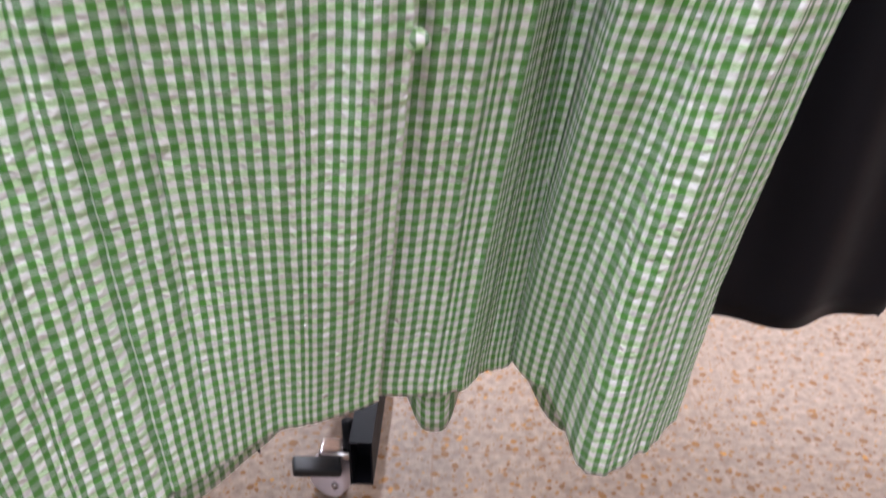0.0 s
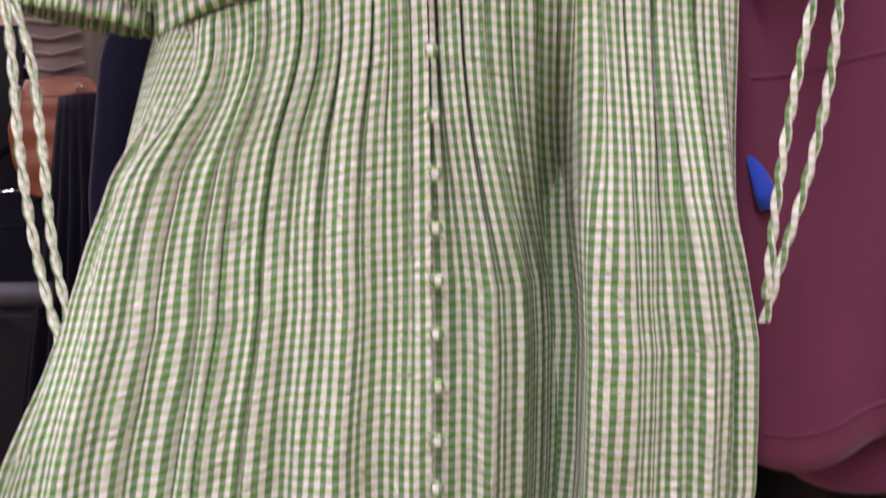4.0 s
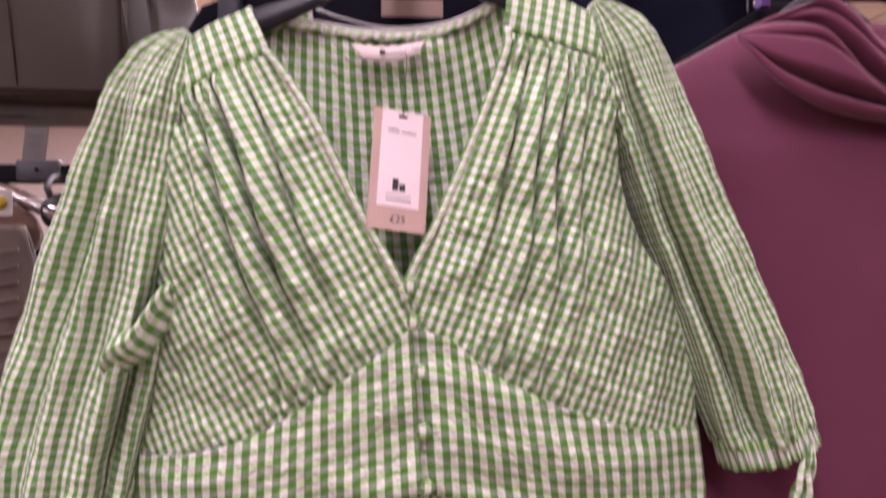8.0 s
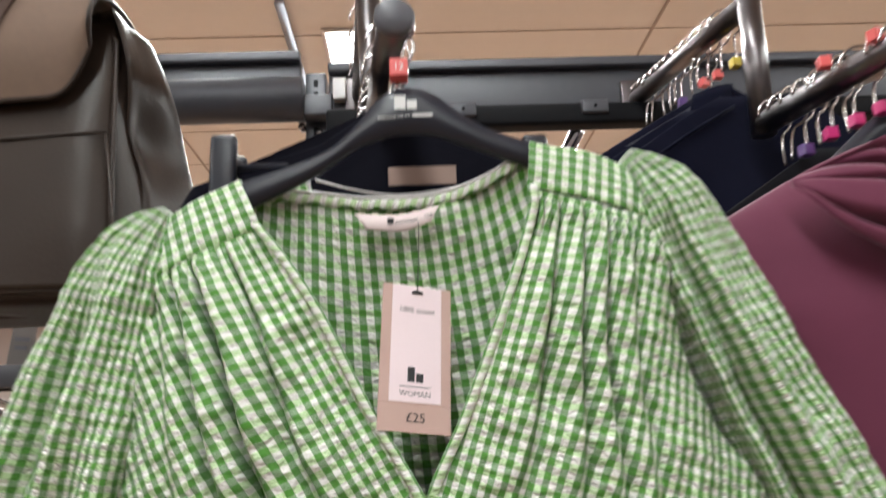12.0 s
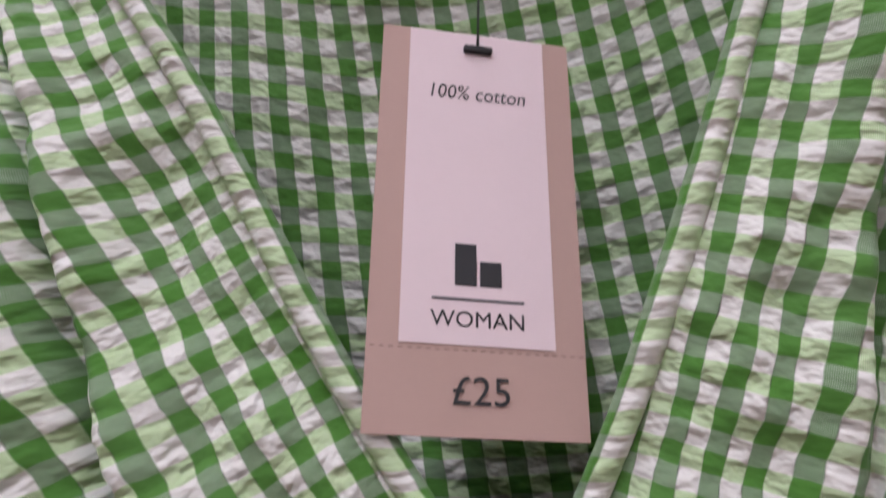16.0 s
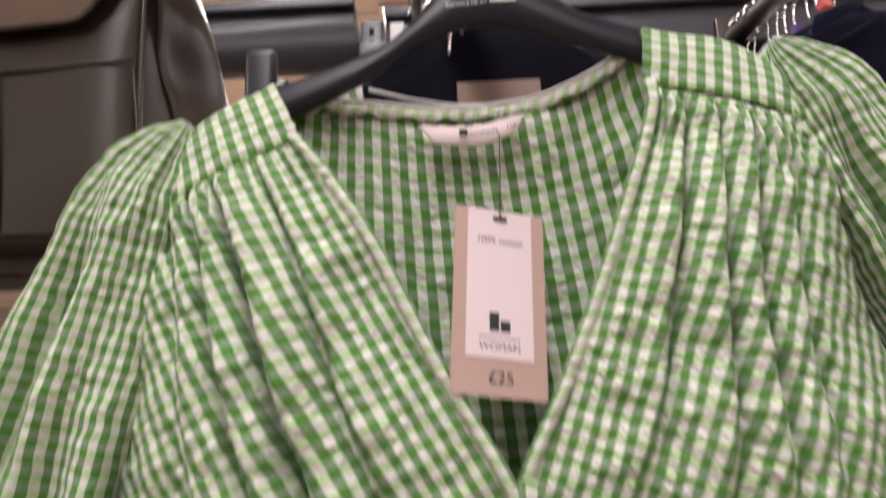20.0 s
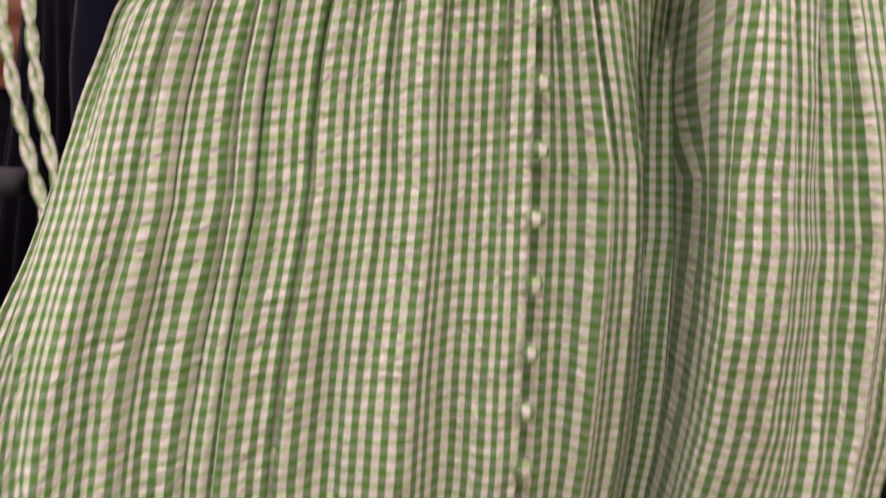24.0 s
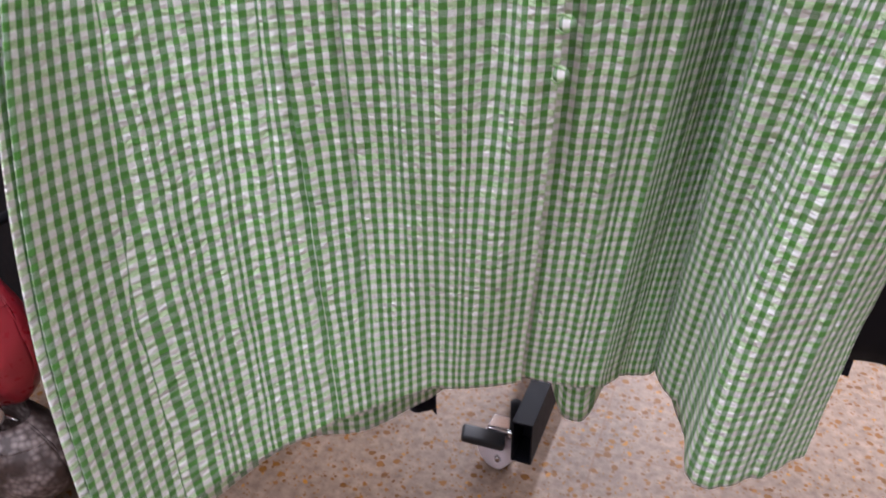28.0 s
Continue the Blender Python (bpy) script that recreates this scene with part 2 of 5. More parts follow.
INK = plain("black_ink", (0.02, 0.02, 0.024), 0.6, 0, 900, 0.3, 0)
WHITE_INK = plain("white_print", (0.75, 0.75, 0.76), 0.6, 0, 900, 0.05, 0)
THREAD = plain("dark_thread", (0.03, 0.04, 0.03), 0.6, 0, 900, 0.1, 0)
LEATHER = plain("taupe_leather", (0.030, 0.0192, 0.0146), 0.42, 0, 260, 0.18, 0.35, 0.0006)
LEATHER.node_tree.nodes["Principled BSDF"].inputs["Specular IOR Level"].default_value = 0.35
SUEDE = plain("taupe_suede", (0.19, 0.130, 0.100), 0.95, 0, 140, 0.22, 0.3, 0.0006)
SUEDE_DARK = plain("dark_taupe_suede", (0.085, 0.052, 0.042), 0.95, 0, 140, 0.22, 0.3, 0.0006)
CORAL = plain("coral_size_cube", (0.72, 0.11, 0.11), 0.4)
MAGENTA = plain("magenta_size_cube", (0.52, 0.015, 0.16), 0.4)
PURPLE = plain("purple_size_cube", (0.10, 0.045, 0.20), 0.4)
YELLOW = plain("yellow_size_cube", (0.62, 0.46, 0.02), 0.4)
BLUE_CUBE = plain("pale_blue_size_cube", (0.22, 0.42, 0.62), 0.4)
CREAM = plain("cream_paint", (0.68, 0.60, 0.57), 0.8, 0, 12, 0.04, 0.05)
# darker than the cream wall so that less fill light bounces onto the dress
WALL_DIM = plain("low_bounce_wall_paint", (0.34, 0.31, 0.31), 0.8, 0, 12, 0.05, 0.05)
CEILING = plain("ceiling_tile", (0.88, 0.812, 0.762), 0.9, 0, 20, 0.05, 0.1)
CEIL_LINE = plain("ceiling_joint", (0.50, 0.41, 0.36), 0.9, 0, 20, 0.05, 0)
GLOW = emitter("light_diffuser", (1.0, 0.96, 0.95), 9.0)
WHEEL = plain("white_nylon_wheel", (0.66, 0.58, 0.60), 0.45, 0, 90, 0.08, 0.05)
RUBBER = plain("black_brake_lever", (0.008, 0.008, 0.009), 0.55)
BLUE = cloth_material("royal_blue_cloth", (0.02, 0.06, 0.42))
RED = plain("red_patent_leather", (0.30, 0.02, 0.03), 0.3, 0, 90, 0.15, 0.1)
SNAKE = snakeskin()
TAUPE_KNIT = cloth_material("grey_taupe_knit", (0.20, 0.160, 0.138), 0.95, 160, 0.3, 0.8)
FUR = cloth_material("brown_pile", (0.17, 0.095, 0.065), 1.0, 260, 0.5, 0.9)
TAN_LEATHER = plain("chestnut_leather", (0.19, 0.055, 0.022), 0.5, 0, 120, 0.2, 0.2)
PRINT = plain("pastel_print", (0.34, 0.37, 0.28), 0.7, 0, 25, 0.6, 0.05)
DUCT = plain("pale_grey_conduit", (0.36, 0.38, 0.44), 0.5)
SIGN = plain("grey_shelf_sign", (0.15, 0.135, 0.13), 0.6)


# ---------------------------------------------------------------- mesh helpers
def empty(name, label, category, group="", at=(0, 0, 0), kind=""):
    ob = new(name)
    ob.location = at
    ob.empty_display_size = 0.02
    return tagged(ob, label, category, group, kind)


def link_mesh(name, me, mat, parent, label=""):
    me.materials.append(mat)
    ob = new(name, me)
    if parent is not None:
        ob.parent = parent
        if parent.type == "EMPTY":
            ob.matrix_parent_inverse = Matrix.Translation(-parent.location)
    if label:
        ob["label"] = label
    return ob


def part(name, bm, mat, parent=None, label="", smooth=True):
    me = bpy.data.meshes.new(name)
    bm.normal_update()
    bm.to_mesh(me)
    bm.free()
    if smooth:
        for p in me.polygons:
            p.use_smooth = True
    return link_mesh(name, me, mat, parent, label)


def box(lo, hi, bevel=0.0, seg=2):
    bm = bmesh.new()
    bmesh.ops.create_cube(bm, size=1)
    c, d = (Vector(lo) + Vector(hi)) / 2, Vector(hi) - Vector(lo)
    for v in bm.verts:
        v.co = Vector((v.co.x * d.x, v.co.y * d.y, v.co.z * d.z)) + c
    if bevel:
        bmesh.ops.bevel(bm, geom=bm.edges[:], offset=bevel, segments=seg, affect="EDGES", profile=0.6)
    return bm


def tube(points, radius, sides=12, caps=True, closed=False, flat=1.0):
    """A round bar along points; radius is a number or one per point."""
    bm = bmesh.new()
    pts = [Vector(p) for p in points]
    n = len(pts)
    rad = radius if isinstance(radius, (list, tuple)) else [radius] * n
    rings, ref = [], None
    for i, p in enumerate(pts):
        if closed:
            d = pts[(i + 1) % n] - pts[i - 1]
        else:
            d = pts[min(i + 1, n - 1)] - pts[max(i - 1, 0)]
        d.normalize()
        if ref is None:
            ref = Vector((0, 0, 1)) if abs(d.z) < 0.9 else Vector((0, 1, 0))
        a = d.cross(ref).normalized()
        b = a.cross(d).normalized()
        ref = b
        rings.append([bm.verts.new(p + rad[i] * (math.cos(k) * a + flat * math.sin(k) * b)) for k in (2 * math.pi * j / sides for j in range(sides))])
    for i in range(n if closed else n - 1):
        r0, r1 = rings[i], rings[(i + 1) % n]
        for j in range(sides):
            bm.faces.new((r0[j], r0[(j + 1) % sides], r1[(j + 1) % sides], r1[j]))
    if caps and not closed:
        bm.faces.new(rings[0][::-1])
        bm.faces.new(rings[-1])
    bmesh.ops.recalc_face_normals(bm, faces=bm.faces[:])
    return bm


def spline(pts, closed=False):
    """A smooth curve through the points, as a function of 0 to 1 by length."""
    p = [Vector(q) for q in pts]
    d = [0.0]
    for a, b in zip(p, p[1:]):
        d.append(d[-1] + (b - a).length)
    total = d[-1]

    def at(t):
        x = min(max(t, 0), 1) * total
        i = max(k for k in range(len(p) - 1) if d[k] <= x + 1e-12)
        h = d[i + 1] - d[i]
        w = (x - d[i]) / h if h else 0
        m0 = (p[i + 1] - p[i - 1]) / (d[i + 1] - d[i - 1]) * h if i > 0 else p[1] - p[0]
        m1 = (p[i + 2] - p[i]) / (d[i + 2] - d[i]) * h if i + 2 < len(p) else p[i + 1] - p[i]
        return (2 * w**3 - 3 * w**2 + 1) * p[i] + (w**3 - 2 * w**2 + w) * m0 + (-2 * w**3 + 3 * w**2) * p[i + 1] + (w**3 - w**2) * m1

    at.length = total
    return at


def curve_y(knots):
    """Smooth y of x through (x, y) knots."""
    xs, ys = [k[0] for k in knots], [k[1] for k in knots]

    def at(x):
        if x <= xs[0]:
            return ys[0]
        if x >= xs[-1]:
            return ys[-1]
        i = max(k for k in range(len(xs) - 1) if xs[k] <= x)
        w = (x - xs[i]) / (xs[i + 1] - xs[i])
        w = w * w * (3 - 2 * w)
        return ys[i] * (1 - w) + ys[i + 1] * w

    return at


def linear(knots):
    xs, ys = [k[0] for k in knots], [k[1] for k in knots]
    return lambda x: float(np.interp(x, xs, ys))


def sheet(name, f, nu, nv, uv, mat, parent, label="", thick=0.0009, offset=0.0):
    """A panel of cloth: f(s, t) gives the place, uv(s, t) its own metres."""
    verts = [f(i / nu, j / nv) for j in range(nv + 1) for i in range(nu + 1)]
    faces = [(j * (nu + 1) + i, j * (nu + 1) + i + 1, (j + 1) * (nu + 1) + i + 1, (j + 1) * (nu + 1) + i) for j in range(nv) for i in range(nu)]
    me = bpy.data.meshes.new(name)
    me.from_pydata(verts, [], faces)
    layer = me.uv_layers.new(name="cloth")
    flat = [uv(i / nu, j / nv) for j in range(nv + 1) for i in range(nu + 1)]
    idx = np.empty(len(me.loops), dtype=np.int32)
    me.loops.foreach_get("vertex_index", idx)
    layer.data.foreach_set("uv", np.array(flat, dtype=np.float32)[idx].ravel())
    for p in me.polygons:
        p.use_smooth = True
    me.update()
    ob = link_mesh(name, me, mat, parent, label)
    if thick:
        mod = ob.modifiers.new("thickness", "SOLIDIFY")
        mod.thickness, mod.offset = thick, offset
    return ob


def coons(top, bottom, left, right):
    def at(s, t):
        a = (1 - t) * top(s) + t * bottom(s) + (1 - s) * left(t) + s * right(t)
        return a - ((1 - s) * (1 - t) * top(0) + s * (1 - t) * top(1) + (1 - s) * t * bottom(0) + s * t * bottom(1))
    return at


def wrinkle(p, size, amount):
    return amount * noise.noise(Vector(p) / size)


def text_part(name, words, size, place, mat, parent, label="", turn=None, align="CENTER", thick=0.0001, shear=0.0, stretch=1.0):
    """Lettering as a thin mesh, its baseline's middle at place; turn: the plane's axes."""
    cu = bpy.data.curves.new(name, "FONT")
    cu.body, cu.size, cu.align_x, cu.extrude, cu.shear, cu.resolution_u = words, size, align, thick, shear, 3
    tmp = bpy.data.objects.new(name, cu)
    scene.collection.objects.link(tmp)
    bpy.context.view_layer.update()
    me = bpy.data.meshes.new_from_object(tmp.evaluated_get(bpy.context.evaluated_depsgraph_get()))
    bpy.data.objects.remove(tmp)
    bpy.data.curves.remove(cu)
    m = (turn or Matrix.Identity(4)) @ Matrix.Diagonal((stretch, 1, 1, 1))
    me.transform(Matrix.Translation(place) @ m)
    me.materials.clear()
    return link_mesh(name, me, mat, parent, label)


# ---------------------------------------------------------------- the room
ROOM = (-7.0, 7.0, -6.0, 9.0)


def slab(name, lo, hi, mat, label=""):
    ob = part(name, box(lo, hi), mat, None, "", smooth=False)
    return tagged(ob, label, name.split("_")[0], kind="structure")


slab("floor", (ROOM[0], ROOM[2], -0.1), (ROOM[1], ROOM[3], 0), FLOOR, "cream terrazzo shop floor with ochre chips")
slab("ceiling", (ROOM[0], ROOM[2], CEIL), (ROOM[1], ROOM[3], CEIL + 0.1), CEILING, "warm beige panelled shop ceiling")
slab("wall_north", (ROOM[0], ROOM[3], 0), (ROOM[1], ROOM[3] + 0.1, CEIL), CREAM, "plain cream wall at the far side")
slab("wall_south", (ROOM[0], ROOM[2] - 0.1, 0), (ROOM[1], ROOM[2], CEIL), WALL_DIM, "plain taupe wall behind the camera, darkened to cut bounced light")
slab("wall_west", (ROOM[0] - 0.1, ROOM[2], 0), (ROOM[0], ROOM[3], CEIL), WALL_DIM, "plain taupe side wall, darkened to cut bounced light")
slab("wall_east", (ROOM[1], ROOM[2], 0), (ROOM[1] + 0.1, ROOM[3], CEIL), WALL_DIM, "plain taupe side wall, darkened to cut bounced light")

# joints of the ceiling panels, in one mesh just under it
bm = bmesh.new()
for k in range(-4, 6):
    x = 1.15 + k * 1.22
    if ROOM[0] < x < ROOM[1]:
        bmesh.ops.create_cube(bm, size=1, matrix=Matrix.Translation((x, 1.5, CEIL - 0.006)) @ Matrix.Diagonal((0.012, 15, 0.004, 1)))
y = ROOM[2]
while y < ROOM[3]:
    bmesh.ops.create_cube(bm, size=1, matrix=Matrix.Translation((0, y + 0.02, CEIL - 0.005)) @ Matrix.Diagonal((14, 0.006, 0.002, 1)))
    y += 0.5
tagged(part("trim", bm, CEIL_LINE, smooth=False), "thin dark joints between the ceiling panels", "trim", kind="structure")

# rows of recessed fluorescent panels
light = empty("ceiling_light", "bright white fluorescent panel set in the ceiling", "ceiling light", "ceiling lights", (LAMP_ROWS[1], 2.74, CEIL))
part("frame", box((LAMP_ROWS[1] - 0.085, 2.46, CEIL - 0.014), (LAMP_ROWS[1] + 0.085, 3.02, CEIL - 0.009), 0.002), CREAM, light)
part("diffuser", box((LAMP_ROWS[1] - 0.066, 2.48, CEIL - 0.020), (LAMP_ROWS[1] + 0.066, 3.00, CEIL - 0.0145), 0.002), GLOW, light)
for row_x in LAMP_ROWS:
    for k in range(-10, 8):
        y = 2.74 + k * 0.79
        if (row_x, k) != (LAMP_ROWS[1], 0) and ROOM[2] < y < ROOM[3]:
            copy_thing(light, Matrix.Translation((row_x, y, CEIL)))
duct = tube([(-0.495, y, CEIL - 0.03) for y in (2.22, 2.4, 2.8, 5)], 0.021, 8)
tagged(part("trim", duct, DUCT), "grey conduit running under the ceiling", "conduit", kind="structure")


# ---------------------------------------------------------------- the gingham dress
dress = empty("dress", "green and white gingham midi dress on a black hanger", "dress", at=(0, 0.03, 1.5))

BUTTON_X = linear([(0.35, -0.034), (0.45, -0.022), (0.64, -0.002), (0.73, 0.005), (0.85, 0.010), (1.0, 0.014), (1.18, 0.014), (1.26, 0.008), (1.32, 0.001)])
BUTTON_Z = [1.322, 1.296, 1.260, 1.2165, 1.176, 1.134, 1.089, 1.043, 1.002, 0.963, 0.925, 0.886, 0.847, 0.806, 0.770, 0.734, 0.699, 0.667, 0.637]

# bust seam and waist seam, from the wearer's right (x below 0) to left
BUST_L = spline([(-0.206, 0.035, 1.191), (-0.155, 0.004, 1.199), (-0.104, -0.010, 1.216), (-0.047, -0.012, 1.252), (-0.020, -0.008, 1.270), (0.006, -0.004, 1.291)])
BUST_R = spline([(-0.002, 0.003, 1.291), (0.033, -0.006, 1.282), (0.062, -0.012, 1.259), (0.123, -0.012, 1.230), (0.180, 0.004, 1.212), (0.238, 0.035, 1.207)])
WAIST_L = spline([(-0.206, 0.035, 1.121), (-0.138, 0.006, 1.133), (-0.051, -0.004, 1.153), (0.014, -0.003, 1.166)])
WAIST_R = spline([(0.008, 0.004, 1.166), (0.037, -0.002, 1.164), (0.124, 0.000, 1.153), (0.246, 0.035, 1.142)])
NECK_L = spline([(-0.103, 0.018, 1.499), (-0.084, 0.010, 1.474), (-0.061, 0.004, 1.437), (-0.032, 0.000, 1.378), (0.001, -0.004, 1.318), (0.006, -0.004, 1.291)])
NECK_R = spline([(0.077, 0.018, 1.520), (0.076, 0.014, 1.503), (0.052, 0.006, 1.438), (0.023, 0.003, 1.370), (-0.001, 0.003, 1.320), (-0.002, 0.003, 1.291)])
YOKE_L = spline([(-0.183, 0.022, 1.459), (-0.145, 0.016, 1.481), (-0.103, 0.018, 1.499)])
YOKE_R = spline([(0.163, 0.022, 1.496), (0.120, 0.016, 1.508), (0.077, 0.018, 1.520)])
SIDE_L = spline([(-0.183, 0.022, 1.459), (-0.180, 0.020, 1.409), (-0.187, 0.022, 1.327), (-0.188, 0.026, 1.272), (-0.195, 0.032, 1.224), (-0.206, 0.035, 1.191)])
SIDE_R = spline([(0.163, 0.022, 1.496), (0.169, 0.018, 1.408), (0.181, 0.020, 1.367), (0.207, 0.026, 1.325), (0.229, 0.032, 1.282), (0.238, 0.035, 1.207)])


def bodice(name, top, bottom, side, neck, pleats, seed, grain):
    base = coons(top, bottom, side, neck)

    def f(s, t):
        p = base(s, t)
        belly = math.sin(math.pi * min(1, max(0, s))) * math.sin(math.pi * t)
        y, dx = -0.012 * belly, 0.0
        inner = min(1, (1 - s) * 14)
        for top_s, low_s, width, depth in pleats:
            at = top_s + (low_s - top_s) * t ** 0.8 + 0.012 * math.sin(5 * t + seed + 9 * top_s)
            d = (s - at) / (width * (1.15 - 0.45 * t))
            reach = (0.35 + 0.65 * math.sin(math.pi * min(1, t * 1.1 + 0.05))) * min(1, t * 25) * min(1, (1 - t) * 14)
            ridge = math.exp(-d * d) if d > 0 else math.exp(-(2.6 * d) ** 2)
            valley = math.exp(-((d + 0.55) * 3.0) ** 2)
            y += depth * reach * inner * (0.7 * ridge - 0.8 * valley)
            dx += depth * reach * inner * 0.18 * math.exp(-((d + 0.3) * 1.4) ** 2)
        near_top = math.exp(-((t / 0.12) ** 2))
        y += inner * near_top * min(1, t * 30) * (0.0026 * math.sin(s * 82 + 5 * math.sin(s * 11 + seed)) + 0.0016 * math.sin(s * 147 + seed))
        near_hem = math.exp(-(((1 - t) / 0.13) ** 2)) * min(1, (1 - t) * 40) * math.exp(-(((s - 0.63) / 0.17) ** 2))
        y += near_hem * 0.0062 * math.sin(s * 118 + 3 * math.sin(s * 13 + seed))
        ease = min(1, t * 12) * min(1, (1 - t) * 12) * inner
        y += ease * (wrinkle((p.x, p.z * 0.6, seed), 0.030, 0.0060) + wrinkle((p.x, p.z, seed + 4), 0.013, 0.0034) + wrinkle((p.x * 0.7, p.z * 1.6, seed + 8), 0.0065, 0.0014))
        p = p + Vector((dx * (1 if neck is NECK_L else -1), 0, 0))
        return p + Vector((0, y, 0))

    c, d = math.cos(grain), math.sin(grain)

    def uv(s, t):
        p = base(s, t)
        x = p.x
        return (x * c + p.z * d) * 1.24, (x * d - p.z * c) * 1.10

    return sheet(name, f, 170, 170, uv, GINGHAM, dress)


PLEATS_L = ((0.20, 0.45, 0.10, -0.008), (0.36, 0.58, 0.085, -0.018), (0.52, 0.69, 0.08, -0.022), (0.74, 0.80, 0.06, -0.010))
PLEATS_R = ((0.26, 0.52, 0.08, -0.008), (0.46, 0.61, 0.07, -0.012), (0.62, 0.70, 0.06, -0.010), (0.84, 0.80, 0.06, -0.009))
bodice("bodice_front", YOKE_L, BUST_L, SIDE_L, NECK_L, PLEATS_L, 1.0, radians(29))
bodice("bodice_front", spline([YOKE_R(k / 8) for k in range(9)]), spline([BUST_R(1 - k / 20) for k in range(21)]), SIDE_R, NECK_R, PLEATS_R, 2.3, radians(-20))


def band(name, top, bottom, nudge, cloth):
    def f(s, t):
        p = (1 - t) * top(s) + t * bottom(s)
        y = nudge - 0.006 * math.sin(math.pi * t) * math.sin(math.pi * s)
        y += (wrinkle((p.x, p.z, 7), 0.035, 0.006) + wrinkle((p.x, p.z, 3), 0.012, 0.0018)) * min(1, 4 * math.sin(math.pi * t))
        return p + Vector((0, y, 0))
    return sheet(name, f, 70, 24, lambda s, t: (s * cloth, (1 - t) * (top(s).z - bottom(s).z) * 0.90), GINGHAM, dress)


band("waistband", BUST_L, WAIST_L, -0.003, 0.178)
band("waistband", BUST_R, WAIST_R, -0.001, 0.195)


# yokes, folded over the hanger's shoulders to the back
def yoke(name, seam, ridge, back):
    def f(s, t):
        k = t * 2
        p = seam(s) * (1 - k) + ridge(s) * k if k <= 1 else ridge(s) * (2 - k) + back(s) * (k - 1)
        lift = math.sin(math.pi * min(1, max(0, 1 - abs(k - 1)))) * 0.5
        return p + Vector((0, -0.0022 * math.sin(math.pi * min(1, k)) + wrinkle(p, 0.02, 0.0022), 0.002 * lift))
    return sheet(name, f, 40, 24, lambda s, t: (s * seam.length, t * 0.085), GINGHAM, dress)


yoke("yoke", spline([(-0.184, 0.0208, 1.458), (-0.145, 0.0150, 1.480), (-0.102, 0.0165, 1.499)]), spline([(-0.193, 0.042, 1.492), (-0.160, 0.034, 1.518), (-0.120, 0.030, 1.537)]),
     spline([(-0.190, 0.075, 1.470), (-0.150, 0.070, 1.500), (-0.085, 0.060, 1.520)]))
yoke("yoke", spline([(0.076, 0.0165, 1.521), (0.120, 0.0150, 1.509), (0.164, 0.0208, 1.496)]), spline([(0.082, 0.026, 1.557), (0.130, 0.030, 1.547), (0.172, 0.042, 1.531)]),
     spline([(0.074, 0.060, 1.535), (0.125, 0.070, 1.525), (0.176, 0.075, 1.505)]))

# neckline facings: a narrow stitched fold along each front edge
for edge, sign in ((NECK_L, 1), (NECK_R, -1)):
    def f(s, t, edge=edge, sign=sign):
        p = edge(s * 0.93)
        return p + Vector((-sign * (t - 0.15) * 0.0065, -0.0035 - 0.0022 * math.sin(math.pi * t), 0.001))
    sheet("neckline_facing", f, 60, 5, lambda s, t: (0.0032 + t * 0.0058, -s * 0.22), GINGHAM, dress)

# back of the bodice, seen inside the open neck
BACK_NECK = spline([(-0.120, 0.040, 1.532), (-0.073, 0.050, 1.529), (-0.030, 0.052, 1.524), (0.017, 0.052, 1.526), (0.055, 0.046, 1.538), (0.084, 0.036, 1.555)])


def back_bodice(s, t):
    top = BACK_NECK(s)
    low = Vector((-0.206 + 0.45 * s, 0.060 + 0.02 * math.sin(math.pi * s), 1.14))
    p = (1 - t) * top + t * low
    return p + Vector((0, 0.004 * math.sin(s * 16 + t * 3) * t + wrinkle((p.x, p.z, 5), 0.03, 0.005), 0))


sheet("bodice_back", back_bodice, 90, 90, lambda s, t: (s * 0.207 + (s - 0.5) * 0.105 * t, -t * 0.345 + 0.009 * math.sin(math.pi * s)), GINGHAM, dress)
sheet("neck_binding", lambda s, t: BACK_NECK(s) + Vector((0, -0.002 - 0.002 * math.sin(math.pi * t), 0.002 - 0.008 * t)), 60, 4, lambda s, t: (0.0052 + t * 0.0045 + 0.0012 * math.sin(60 * s), s * 0.23 + t * 0.003), GINGHAM, dress)
part("neck_tape", tube([BACK_NECK(k / 40) + Vector((0, -0.001, 0.0035)) for k in range(41)], 0.0028, 8, flat=0.5), TAPE, dress, "white satin tape along the back neck")
LOOP = spline([(-0.072, 0.062, 1.547), (-0.045, 0.060, 1.538), (-0.014, 0.058, 1.532), (0.018, 0.060, 1.535), (0.048, 0.062, 1.542)])
part("hanger_loop", tube([LOOP(k / 30) for k in range(31)], 0.0016, 6, flat=0.5), TAPE, dress, "white satin hanging loop")
FLAP_LOW, FLAP_TOP = spline([(-0.124, 0.062, 1.524), (-0.100, 0.064, 1.528), (-0.072, 0.062, 1.527)]), spline([(-0.122, 0.060, 1.535), (-0.100, 0.064, 1.545), (-0.077, 0.060, 1.552)])
sheet("back_yoke", lambda s, t: (1 - t) * FLAP_LOW(s) + t * FLAP_TOP(s) + Vector((0, -0.002 * math.sin(math.pi * s), 0)), 16, 8, lambda s, t: (s * 0.055, t * 0.022), GINGHAM, dress)
part("neck_tape", tube([(-0.0755, 0.0590, 1.532), (-0.0770, 0.0590, 1.5525)], 0.0011, 6, flat=0.5), TAPE, dress, "white satin tape edge")

